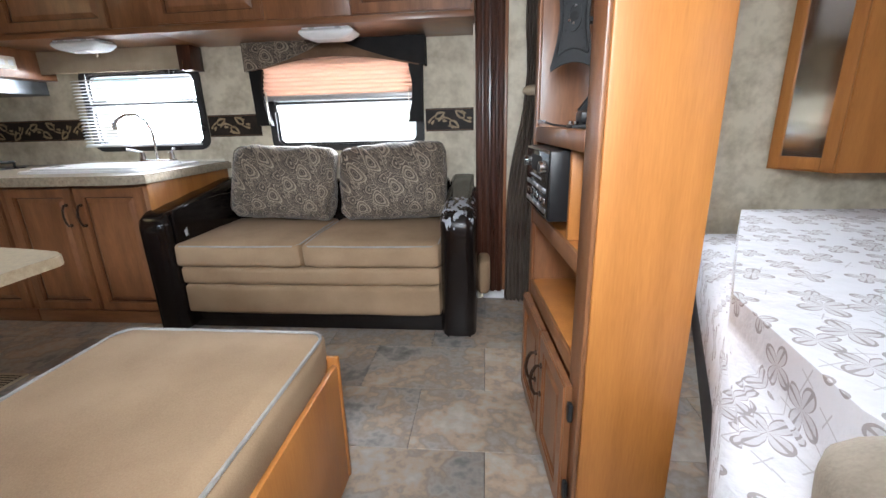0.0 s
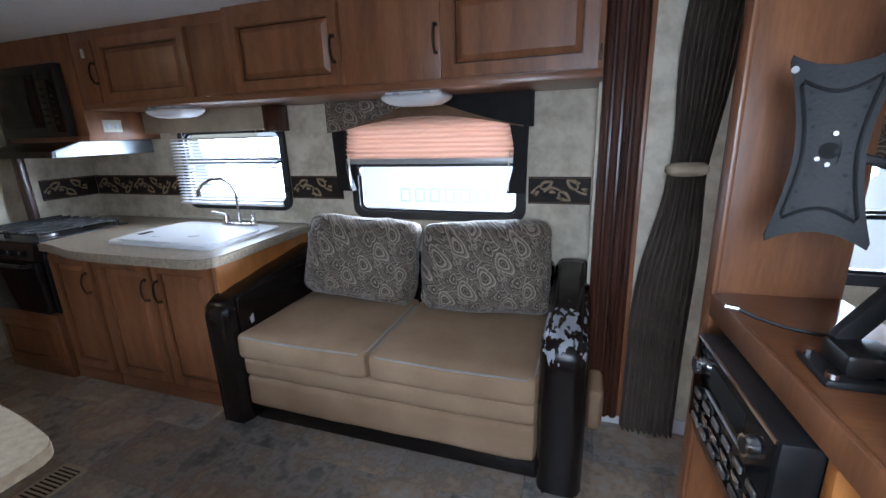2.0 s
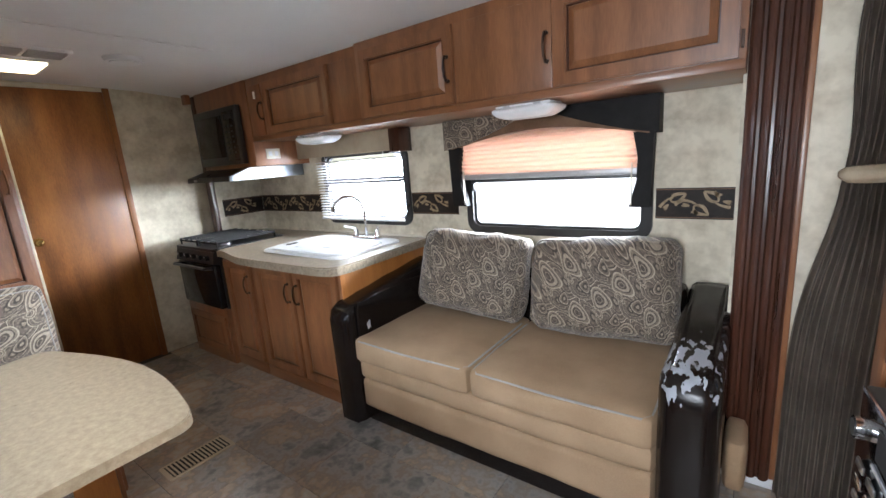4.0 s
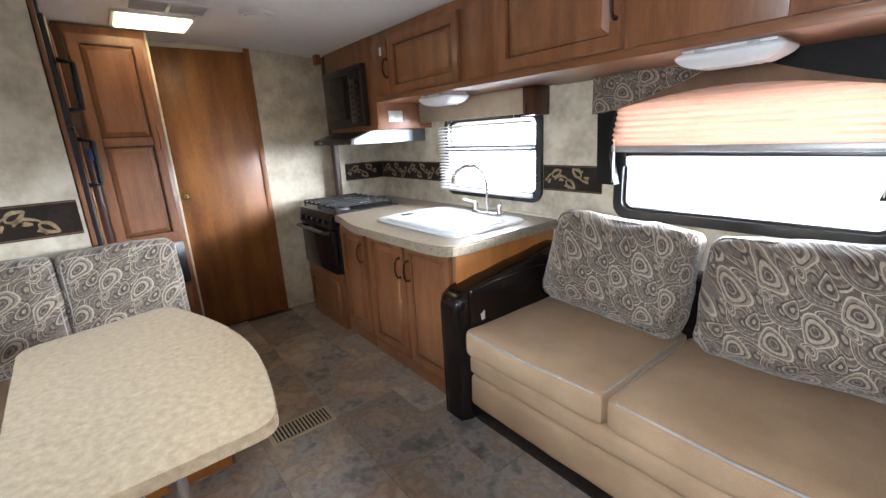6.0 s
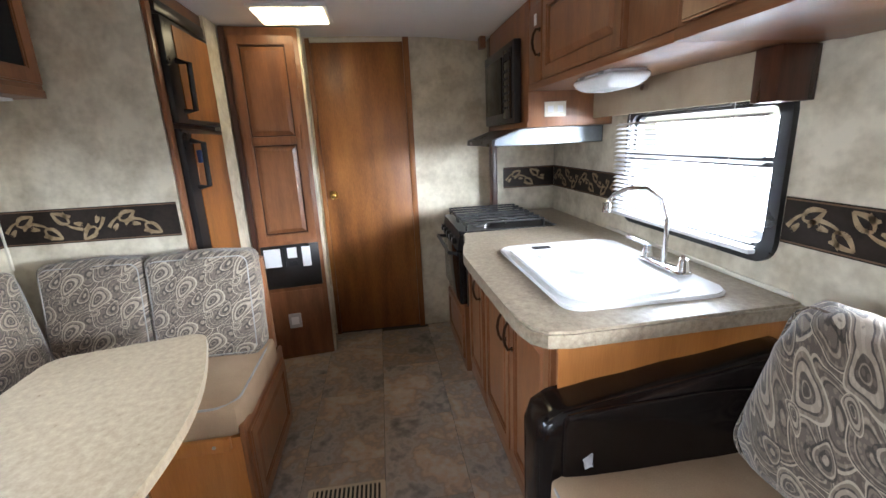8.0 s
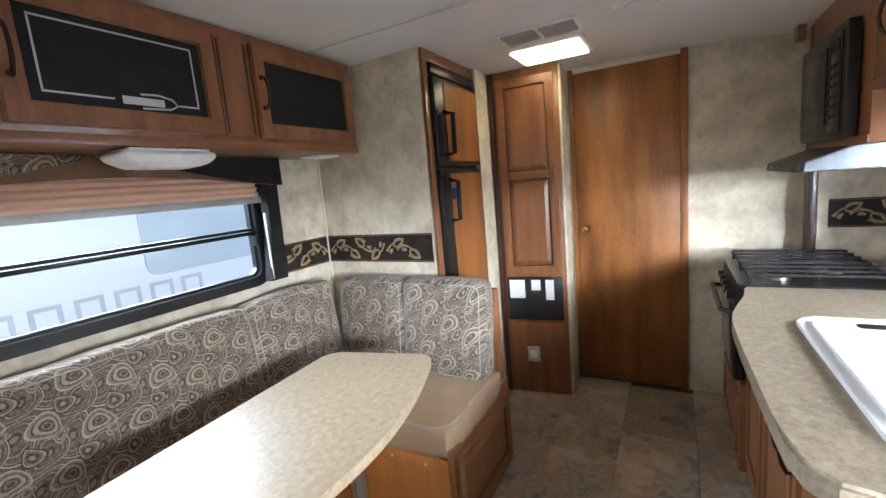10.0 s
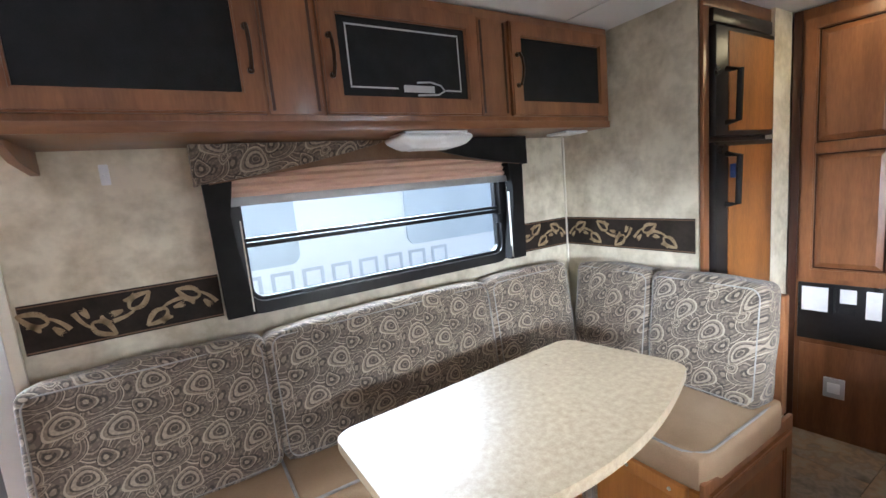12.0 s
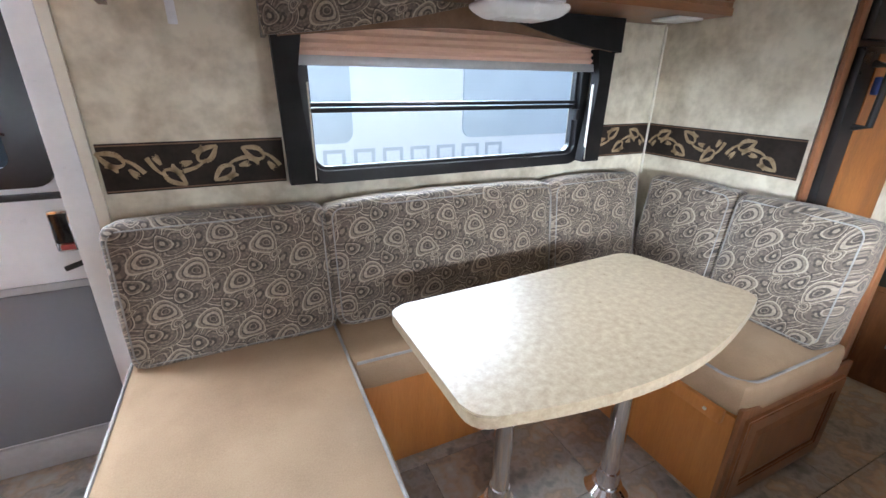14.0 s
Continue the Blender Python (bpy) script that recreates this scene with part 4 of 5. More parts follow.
for cx, cy, r in ((-2.97, 2.24, 0.042), (-2.70, 2.24, 0.05), (-2.83, 2.46, 0.038)):
    b = part("burner", disc((cx, cy, 0.853), r, 0.012), STEEL, st, "steel burner")
    part("burner_cap", disc((cx, cy, 0.863), r * 0.7, 0.01), IRON, b)
for gx in (-2.99, -2.70):
    bm = bmesh.new()
    for i in range(4):
        box(gx - 0.13 + i * 0.085, gx - 0.121 + i * 0.085, 2.12, 2.57, 0.884, 0.894, bm=bm)
    for y in (2.12, 2.34, 2.56):
        box(gx - 0.135, gx + 0.14, y, y + 0.009, 0.874, 0.8835, bm=bm)
    for x in (gx - 0.13, gx + 0.125):
        for y in (2.125, 2.565):
            box(x, x + 0.01, y - 0.005, y + 0.005, 0.8485, 0.8735, bm=bm)
    part("grate", bm, IRON, st, "black iron pan grate")
sb = thing("drawer_cabinet", (-2.83, 2.4, 0), "cherry wood box under the stove with a drawer front", "cabinet", "kitchen base cabinets")
part("body", box(-3.13, -2.557, 2.10, 2.85, 0, 0.408, 0.003), WOOD, sb)
panel_door(sb, facing("-y", 2.10), -3.10, -2.585, 0.07, 0.35, None, name="drawer_front", thick=0.014)
solo("stove_filler", box(-3.136, -3.122, 2.17, 2.62, 0.412, 0.826), BLACK, "black filler beside the stove", "filler")


# wall cabinets over the slide
def wall_unit(x0, x1, y, z0, z1, doors, label, back=2.858, group="kitchen wall cabinets", way="-y"):
    t = thing("wall_cabinet", ((x0 + x1) / 2, (y + back) / 2, z0), label, "cabinet", group)
    lo, hi = sorted((y, back))
    part("body", box(x0, x1, lo, hi, z0, z1, 0.002), WOOD, t)
    m = facing(way, y)
    bm = bmesh.new()
    box(x0, x1, z0, z0 + 0.028, 0.0, 0.006, bevel=0.002, bm=bm)
    bm.transform(m)
    part("bottom_rail", bm, WOOD_X, t)
    return t, m


def fixed_panel(t, m, a, b, c, d):
    bm = box(a, b, c, d, 0, 0.008, 0.003)
    bm.transform(m)
    part("fixed_panel", bm, WOOD, t)


t, m = wall_unit(-1.325, 0.345, 2.40, 1.54, 1.955, [], "long cherry wood wall cabinet over the sofa")
panel_door(t, m, -1.285, -0.712, 1.572, 1.90, (-0.737, 1.72, 0.1))
panel_door(t, m, -0.255, 0.325, 1.572, 1.90, (-0.28, 1.72, 0.1))
fixed_panel(t, m, -0.70, -0.265, 1.572, 1.90)
bm = box(0.33, 0.338, 1.60, 1.65, 0, 0.022, 0.002)
bm.transform(m)
part("hinge", bm, BRONZE, t)
t, m = wall_unit(-2.41, -1.327, 2.425, 1.545, 1.952, [], "cherry wood wall cabinet over the sink")
panel_door(t, m, -2.20, -1.575, 1.575, 1.895, (-2.225, 1.725, 0.1))
fixed_panel(t, m, -1.565, -1.335, 1.575, 1.895)
fixed_panel(t, m, -2.40, -2.245, 1.575, 1.895)
solo("paper_tag", box(-2.32, -2.30, 2.411, 2.4165, 1.81, 1.855), WHITE, "small white paper tag on the wall cabinet", "tag")
t, m = wall_unit(-3.13, -2.412, 2.42, 1.378, 1.951, [], "cherry wood cabinet housing the microwave")
part("crown_block", box(-3.20, -3.132, 2.36, 2.395, 1.88, 1.951, 0.003), WOOD, t)
mw = thing("microwave", (-2.8, 2.41, 1.40), "black built-in microwave oven", "microwave")
part("front", box(-3.09, -2.50, 2.375, 2.413, 1.405, 1.80, 0.006), BLACK, mw)
part("door_glass", box(-3.06, -2.70, 2.368, 2.3745, 1.46, 1.75, 0.003), BLACKGLASS, mw, "dark glass door")
cp = part("control_panel", box(-2.675, -2.53, 2.369, 2.3745, 1.43, 1.77, 0.002), BLACKGLASS, mw)
for r in range(6):
    for c in range(3):
        part("button", box(-2.66 + c * 0.042, -2.638 + c * 0.042, 2.3665, 2.369, 1.48 + r * 0.036, 1.492 + r * 0.036), BRACKET, cp)
part("display", box(-2.655, -2.55, 2.3665, 2.369, 1.715, 1.75), DARK, cp)
hd = thing("range_hood", (-2.82, 2.55, 1.29), "black and steel range hood over the stove", "range hood")
part("canopy", prism([(2.255, 1.292), (2.858, 1.292), (2.858, 1.376), (2.41, 1.376), (2.26, 1.325)], -3.12, -2.50, "x"), BLACK, hd)
part("side_plate", prism([(2.27, 1.296), (2.85, 1.296), (2.85, 1.373), (2.415, 1.373), (2.275, 1.325)], -2.4995, -2.493, "x"), HOODSTEEL, hd, "brushed steel side")
part("switch", box(-3.0, -2.96, 2.249, 2.2545, 1.30, 1.315), ALU, hd)
ou = thing("outlet", (-2.41, 2.53, 1.41), "white wall outlet on the microwave cabinet", "outlet", "outlets")
part("plate", box(-2.4115, -2.405, 2.50, 2.61, 1.425, 1.495, 0.002), CREAM, ou)
for y in (2.53, 2.58):
    part("socket", box(-2.4045, -2.403, y - 0.014, y + 0.014, 1.445, 1.475, 0.002), WHITE, ou)

# ---- sofa ----
so = thing("sofa", (-0.5, 2.45, 0), "two-seat sofa with tan seats and worn dark brown vinyl arms", "sofa")
part("plinth", box(-1.21, 0.19, 2.105, 2.82, 0.0, 0.105, 0.015), LEATHER, so, "dark brown vinyl plinth")
part("front_panel", cushion(-1.205, 0.18, 2.075, 2.5, 0.09, 0.265, 0.03, 0.006, 12), TAN, so)
part("front_fold", cushion(-1.205, 0.18, 2.07, 2.5, 0.255, 0.37, 0.035, 0.008, 12), TAN, so)
part("back_frame", box(-1.2, 0.18, 2.70, 2.845, 0.106, 0.72, 0.03), LEATHER, so)
for a, b in ((-1.205, -0.523), (-0.517, 0.182)):
    c = part("seat_cushion", cushion(a, b, 2.05, 2.70, 0.36, 0.49, 0.03, 0.016, 14, 0.005), TAN, so)
    edge = [(a + 0.012, 2.6, 0.482), (a + 0.008, 2.3, 0.483), (a + 0.012, 2.09, 0.478), (a + 0.04, 2.058, 0.476), ((a + b) / 2, 2.044, 0.479), (b - 0.04, 2.058, 0.476), (b - 0.012, 2.09, 0.478), (b - 0.008, 2.3, 0.483), (b - 0.012, 2.6, 0.482)]
    part("piping", tube(edge, 0.0045, 6), PIPING, c, "grey piping")


ARM = [(2.045, 0.01), (2.04, 0.575), (2.055, 0.62), (2.095, 0.645), (2.35, 0.68), (2.78, 0.735), (2.83, 0.70), (2.83, 0.01)]


def sofa_arm(x0, x1):
    """A padded vinyl arm: rounded over the top and the front, slightly swollen and puckered."""
    k, rows = 14, []
    line = [Vector((0, *p)) for p in ARM]
    path = []
    for a, b in zip(line[:-1], line[1:]):
        steps = max(1, int((b - a).length / 0.04))
        path += [a.lerp(b, q / steps) for q in range(steps)]
    path.append(line[-1])
    bm = bmesh.new()
    r = 0.045
    for p in path:
        row = []
        for c in range(k + 1):
            f = c / k
            x = x0 + (x1 - x0) * f
            edge = max(0.0, 1 - min(x - x0, x1 - x) / r)
            drop = r * (1 - math.sqrt(max(0.0, 1 - edge * edge))) - 0.006 * math.sin(math.pi * f)
            away = Vector((0, -1 if p.y < 2.2 else 0, 1 if p.z > 0.58 else 0))
            away = away.normalized() if away.length else Vector((0, 0, 0))
            q = Vector((x, p.y, p.z)) - away * drop
            q += noise.noise_vector(q * 9) * 0.004
            row.append(bm.verts.new(q))
        rows.append(row)
    for a, b in zip(rows[:-1], rows[1:]):
        for c in range(k):
            bm.faces.new((a[c], a[c + 1], b[c + 1], b[c]))
    for c in (0, k):
        bm.faces.new([row[c] for row in rows])
    bm.faces.new(rows[0] + rows[-1][::-1])
    return bm


def arm_welt(x):
    pts = [(x, y - (0.003 if z < 0.6 else 0), z + (0.003 if z >= 0.6 else 0)) for y, z in ARM[:6]]
    return tube(pts, 0.006, 6)


al = part("arm", sofa_arm(-1.372, -1.205), LEATHER, so, smooth=70)
ar = part("arm", sofa_arm(0.185, 0.355), WORN, so, "flaking dark vinyl arm", smooth=70)
for arm, x0, x1 in ((al, -1.372, -1.205), (ar, 0.185, 0.355)):
    for x in (x0 + 0.03, x1 - 0.03):
        bm = arm_welt(x)
        bmesh.ops.translate(bm, verts=bm.verts, vec=(0, 0.006, -0.006))
        part("welt", bm, LEATHER, arm)
part("arm_pad", cushion(-1.21, -1.185, 2.1, 2.75, 0.42, 0.66, 0.012, 0.012, 10), LEATHER, al)
rng = random.Random(4)
bm = bmesh.new()
for py, pz, r in ((2.16, 0.53, 0.022), (2.19, 0.52, 0.016)):
    bm.faces.new([bm.verts.new((-1.1795, py + 1.3 * r * rng.uniform(0.6, 1.3) * math.cos(q), pz + r * rng.uniform(0.6, 1.3) * math.sin(q))) for q in (2 * math.pi * i / 12 for i in range(12))])
part("peeled_patch", bm, PEELED, al, "pale scuff", smooth=None)
for a, b, tl, yaw in ((-1.165, -0.495, 2, -2), (-0.475, 0.185, -1.5, 3)):
    m = Matrix.Translation(((a + b) / 2, 2.625, 0.72)) @ Matrix.Rotation(radians(yaw), 4, "Z") @ Matrix.Rotation(radians(-17), 4, "X") @ Matrix.Rotation(radians(tl), 4, "Y")
    w = (b - a) / 2 * 0.95
    pillow = cushion(-w, w, -0.075, 0.075, -0.215, 0.215, 0.05, 0.006, 22, 0.0)
    for q in pillow.verts:
        side, top = max(-1, min(1, q.co.x / w)), max(-1, min(1, q.co.z / 0.215))
        q.co.y += math.copysign(0.055 * (1 - side ** 4) * (1 - top ** 4), q.co.y) if abs(q.co.y) > 0.02 else 0
        pinch = max(0.0, abs(side) - 0.6) * max(0.0, abs(top) - 0.5)
        q.co.y *= 1 - 1.3 * pinch
        crease = math.sin(38 * q.co.x + 9 * math.sin(12 * q.co.z)) * max(0.0, abs(top) - 0.7) * 0.02
        q.co += noise.noise_vector(q.co * 6 + Vector((a * 9, 0, 0))) * 0.014 + noise.noise_vector(q.co * 17) * 0.006 + Vector((0, crease, 0))
    pillow.transform(m)
    pc = part("back_pillow", pillow, PAISLEY, so, "paisley back pillow", smooth=80)
    loop = [m @ Vector((x, -0.07, z)) for x, z in rounded(-w + 0.016, w - 0.016, -0.2, 0.2, 0.05)]
    part("seam", tube(loop, 0.004, 6, closed=True), PAISLEY, pc)
solo("bolster", cushion(0.362, 0.425, 2.30, 2.49, 0.13, 0.32, 0.02, 0.006, 6), TAN, "small tan cushion beside the sofa arm", "cushion")

# ---- floor register ----
fr = thing("floor_register", (-1.62, 1.48, 0), "beige metal floor register with slots", "floor vent")
part("frame", prism(rounded(-1.805, -1.665, 1.30, 1.605, 0.008), 0.0, 0.006, bevel=0.002), VENTMETAL, fr)
# Dark sheet under the slats paints the shade inside the register.
part("slot_shade", box(-1.79, -1.68, 1.32, 1.585, 0.0062, 0.0068), DARK, fr)
for c in range(2):
    for i in range(15):
        y = 1.325 + i * 0.0174
        part("slat", box(-1.788 + c * 0.054, -1.736 + c * 0.054, y, y + 0.008, 0.0069, 0.0095), VENTMETAL, fr, smooth=None)

# ---- dinette ----
def bench_box(name, x0, x1, y0, y1, label):
    t = thing(name, ((x0 + x1) / 2, (y0 + y1) / 2, 0), label, "bench", "dinette benches")
    part("body", box(x0, x1, y0, y1, 0.0, 0.372, 0.003), PINE, t)
    return t


b1 = bench_box("dinette_bench", -0.66, -0.035, 0.17, 1.13, "honey wood dinette bench with tan seat")
part("end_panel", box(-0.67, -0.015, 1.1305, 1.148, 0.0, 0.42, 0.006), PINE, b1)
part("side_panel", box(-0.0345, -0.018, 0.18, 1.129, 0.0, 0.40, 0.004), PINE, b1)
c = part("seat_cushion", cushion(-0.665, -0.04, 0.18, 1.145, 0.37, 0.50, 0.03, 0.012, 12, 0.004), TAN, b1, "tan seat cushion")
loop = [(x, y, 0.493) for x, y in rounded(-0.66, -0.045, 0.19, 1.14, 0.05)]
part("piping", tube(loop, 0.005, 6, closed=True), PIPING, c, "blue-grey piping")
b2 = bench_box("dinette_bench", -2.235, -1.69, 0.17, 1.13, "cherry wood dinette bench with tan seat and hatch")
part("end_panel", box(-2.30, -1.685, 1.1305, 1.146, 0.0, 0.415, 0.004), WOOD, b2)
panel_door(b2, facing("+y", 1.1465), -2.25, -1.71, 0.05, 0.375, None, thick=0.016)
part("support_rail", box(-1.6895, -1.665, 0.5, 1.10, 0.335, 0.385, 0.004), PINE, b2, "honey wood table support rail")
for y in (0.65, 0.9, 1.05):
    part("screw", disc((-1.663, y, 0.36), 0.006, 0.004, "x"), STEEL, b2)
c = part("seat_cushion", cushion(-2.235, -1.68, 0.18, 1.14, 0.37, 0.50, 0.03, 0.012, 12, 0.006), TAN, b2, "tan seat cushion")
loop = [(x, y, 0.49) for x, y in rounded(-2.225, -1.69, 0.19, 1.13, 0.08)]
part("piping", tube(loop, 0.005, 6, closed=True), PIPING, c, "grey piping")
b3 = bench_box("dinette_bench", -1.688, -0.665, 0.17, 0.53, "honey wood middle bench below the window")
c = part("seat_cushion", cushion(-1.678, -0.668, 0.18, 0.56, 0.37, 0.495, 0.03, 0.012, 12, 0.004), TAN, b3, "tan seat cushion")
part("piping", tube([(-1.66, 0.552, 0.486), (-1.2, 0.557, 0.488), (-0.68, 0.552, 0.486)], 0.005, 6), PIPING, c, "grey piping")


def back_cushion(a0, a1, along, label):
    """A leaning back cushion; along: 'x' on the window wall, 'y' on the fridge partition."""
    n = (a1 - a0) / 2
    c0 = (a0 + a1) / 2
    if along == "x":
        m = Matrix.Translation((c0, 0.262, 0.71)) @ Matrix.Rotation(radians(7), 4, "X")
        bm = cushion(-n, n, -0.07, 0.07, -0.215, 0.222, 0.028, 0.012, 14, 0.006, m)
    else:
        m = Matrix.Translation((-2.14, c0, 0.71)) @ Matrix.Rotation(radians(-7), 4, "Y")
        bm = cushion(-0.07, 0.07, -n, n, -0.215, 0.222, 0.028, 0.012, 14, 0.006, m)
    ob = solo("back_cushion", bm, PAISLEY, label, "cushion", group="dinette back cushions", smooth=60)
    loop = [m @ (Vector((q, 0.067, z)) if along == "x" else Vector((0.067, q, z))) for q, z in rounded(-n + 0.014, n - 0.014, -0.2, 0.206, 0.035)]
    part("piping", tube(loop, 0.0025, 6, closed=True), PIPING, ob, "thin grey piping")
    return ob


back_cushion(-0.665, -0.06, "x", "paisley back cushion beside the entry door")
back_cushion(-1.585, -0.67, "x", "long paisley back cushion below the window")
back_cushion(-2.07, -1.59, "x", "paisley back cushion in the dinette corner")
back_cushion(0.335, 0.718, "y", "paisley back cushion against the partition")
back_cushion(0.722, 1.13, "y", "paisley back cushion at the bench end")
solo("bench_back", box(-2.29, -2.245, 0.91, 1.13, 0.417, 0.87, 0.006), WOOD, "cherry wood bench back beside the fridge", "panel")

ta = thing("dinette_table", (-1.24, 0.92, 0), "beige laminate dinette table with a bowed front on two steel posts", "table")
outline = []
A, B, C, D = (-0.752, 0.665), (-1.70, 0.615), (-1.80, 1.04), (-0.765, 1.135)


def round_corner(p, c, q, r=0.05, n=5):
    p, c, q = Vector(p), Vector(c), Vector(q)
    a, b = c + (p - c).normalized() * r, c + (q - c).normalized() * r
    return [tuple((1 - s) ** 2 * a + 2 * s * (1 - s) * c + s * s * b) for s in (i / n for i in range(n + 1))]


front = []
for i in range(1, 16):
    s = i / 16
    base = Vector(D).lerp(Vector(C), s)
    front.append(tuple(base + Vector((-0.09, -0.995)) * -0.1 * math.sin(math.pi * s)))
outline = round_corner(D, A, B) + round_corner(A, B, C) + round_corner(B, C, front[-1]) + front[::-1][1:-1] + round_corner(front[0], D, A)
part("tabletop", prism(outline, 0.70, 0.73, bevel=0.004), TABLETOP, ta)
for i, (px, py) in enumerate(((-1.44, 0.93), (-1.06, 0.83))):
    leg = part("post", disc((px, py, 0.355), 0.03, 0.68, seg=24), CHROME, ta, "polished steel post")
    part("floor_flange", disc((px, py, 0.012), 0.075, 0.024, r2=0.05, seg=24), CHROME, leg)
    part("collar", disc((px, py, 0.05), 0.042, 0.06, r2=0.034, seg=24), CHROME, leg)
    part("top_flange", disc((px, py, 0.69), 0.05, 0.018, seg=24), STEEL, leg)

# dinette wall cabinets
t, m = wall_unit(-2.195, -0.165, 0.475, 1.555, 1.972, [], "cherry wood wall cabinet with black door inserts over the dinette", back=0.162, group="dinette wall cabinets", way="+y")
part("end_bracket", prism([(0.17, 1.49), (0.34, 1.51), (0.47, 1.554), (0.17, 1.554)], -0.187, -0.167, "x"), WOOD, t)
for a, b, h in ((-2.175, -1.625, -1.652), (-1.475, -0.91, -0.935), (-0.74, -0.18, -0.713)):
    o = frame_ring(a, b, 1.60, 1.94, 0.055, 0.02)
    o.transform(m)
    door = part("door", o, WOOD, t)
    o = box(a + 0.054, b - 0.054, 1.654, 1.886, 0.004, 0.010)
    o.transform(m)
    ins = part("insert", o, MESHGREY, door, "matt black insert")
    handle_on(door, m @ Matrix.Translation((0, 0, 0.02)), h, 1.765, 0.11)
    if abs(a + 1.475) < 0.01:
        for dd in ((-1.395, -1.39, 1.685, 1.859), (-0.995, -0.99, 1.686, 1.859), (-1.395, -0.99, 1.86, 1.865), (-1.15, -0.99, 1.68, 1.685), (-1.395, -1.33, 1.679, 1.684), (-1.285, -1.17, 1.672, 1.694)):
            o = box(*dd, 0.0101, 0.0108)
            o.transform(m)
            part("emblem_line", o, ALU, ins, "thin silver line", smooth=None)
        o = tube([(-1.22, 1.703, 0.0112), (-1.27, 1.706, 0.0112), (-1.31, 1.697, 0.0112), (-1.325, 1.68, 0.0112), (-1.30, 1.667, 0.0112), (-1.22, 1.663, 0.0112)], 0.003, 6)
        o.transform(m)
        part("emblem_curve", o, ALU, ins)
for a, b in ((-1.615, -1.485), (-0.90, -0.75)):
    bm = box(a, b, 1.60, 1.94, 0, 0.006, 0.002)
    bm.transform(m)
    part("fixed_panel", bm, WOOD, t)
    # Raised dark strips that paint the shade of two grooves.
    for x in (a + 0.012, b - 0.012):
        bm = box(x - 0.004, x + 0.004, 1.61, 1.93, 0.0062, 0.0085)
        bm.transform(m)
        part("groove_shade", bm, DARKWOOD, t, smooth=None)

hk = thing("wall_hook", (-0.326, 0.162, 1.484), "small clear plastic hook on the wall", "hook")
part("plate", box(-0.326 - 0.012, -0.326 + 0.012, 0.1605, 0.165, 1.484 - 0.03, 1.484 + 0.03, 0.003), WHITE, hk)
part("prong", tube([(-0.326, 0.165, 1.484 - 0.012), (-0.326, 0.18, 1.484 - 0.02), (-0.326, 0.185, 1.484)], 0.004, 6), WHITE, hk)

# ---- fridge and pantry ----
fg = thing("fridge", (-2.53, 0.6, 0), "two-door built-in fridge with cherry wood panels and black frame", "fridge")
part("cabinet", box(-2.784, -2.278, 0.2, 0.848, 0.0, 1.97), BLACK, fg)
part("surround", boxes((-2.785, -2.236, 0.8485, 0.864, 1.93, 1.98), (-2.277, -2.236, 0.8485, 0.864, 0.0, 1.93), bevel=0.002), WOOD, fg, "cherry wood surround")
for z0, z1 in ((0.10, 1.435), (1.455, 1.865)):
    dd = part("door", box(-2.77, -2.285, 0.8485, 0.885, z0, z1, 0.006), BLACK, fg)
    part("panel", box(-2.75, -2.375, 0.8855, 0.889, z0 + 0.02, z1 - 0.02), DOORWOOD, dd, "cherry wood door panel")
    hz = z1 - 0.15 if z1 < 1.5 else z0 + 0.15
    part("handle", tube([(-2.36, 0.885, hz - 0.10), (-2.36, 0.93, hz - 0.095), (-2.36, 0.935, hz + 0.09), (-2.36, 0.885, hz + 0.10)], 0.012, 8), BRACKET, dd, "black bow handle")
BLUE = material("blue_plastic", (0.01, 0.03, 0.12), (0.02, 0.05, 0.18), 0.4, bump=0)
part("door_clip", box(-2.375, -2.345, 0.905, 0.925, 1.29, 1.345, 0.004), BLUE, fg, "blue door clip")
part("top_vent", box(-2.77, -2.285, 0.8485, 0.875, 1.875, 1.925, 0.003), BLACK, fg)

PT = Matrix.Translation((-2.985, 1.085, 0)) @ Matrix.Rotation(radians(7), 4, "Z") @ Matrix.Translation((0, -1.143, 0))
pa = thing("pantry_cabinet", (-2.985, 1.085, 0), "tall cherry wood pantry cabinet with control panel", "cabinet")
bm = box(0.942, 1.344, 0.0, 1.978, 0, 0.008, 0.002)
bm.transform(PT @ facing("+x", 0.0))
part("face_frame", bm, WOOD, pa)
bm = box(0.942, 0.975, 0.0, 1.978, 0.0082, 0.013, 0.002)
bm.transform(PT @ facing("+x", 0.0))
part("edge_strip", bm, DARKWOOD, pa)
MQ = PT @ facing("+x", 0.0085)
o = panel_door(pa, MQ, 0.985, 1.32, 0.78, 1.93, None, rail=0.048, splits=(1.375,))
handle_on(o, MQ @ Matrix.Translation((0, 0, 0.022)), 1.302, 1.39, 0.13, WOOD)
bm = box(0.985, 1.322, 0.485, 0.758, 0, 0.012, 0.004)
bm.transform(MQ)
cp = part("control_panel", bm, BLACK, pa, "black control panel with meters")
for u0, u1, v0, v1, mm in ((1.0, 1.095, 0.625, 0.74, WHITE), (1.135, 1.19, 0.675, 0.74, WHITE), (1.22, 1.27, 0.615, 0.74, WHITE), (1.11, 1.122, 0.625, 0.74, BRACKET), (1.135, 1.19, 0.625, 0.655, BRACKET)):
    bm = box(u0, u1, v0, v1, 0.0122, 0.0135)
    bm.transform(MQ)
    part("label_plate", bm, mm, cp, smooth=None)
bm = box(0.995, 1.31, 0.03, 0.46, 0, 0.006, 0.003)
bm.transform(MQ)
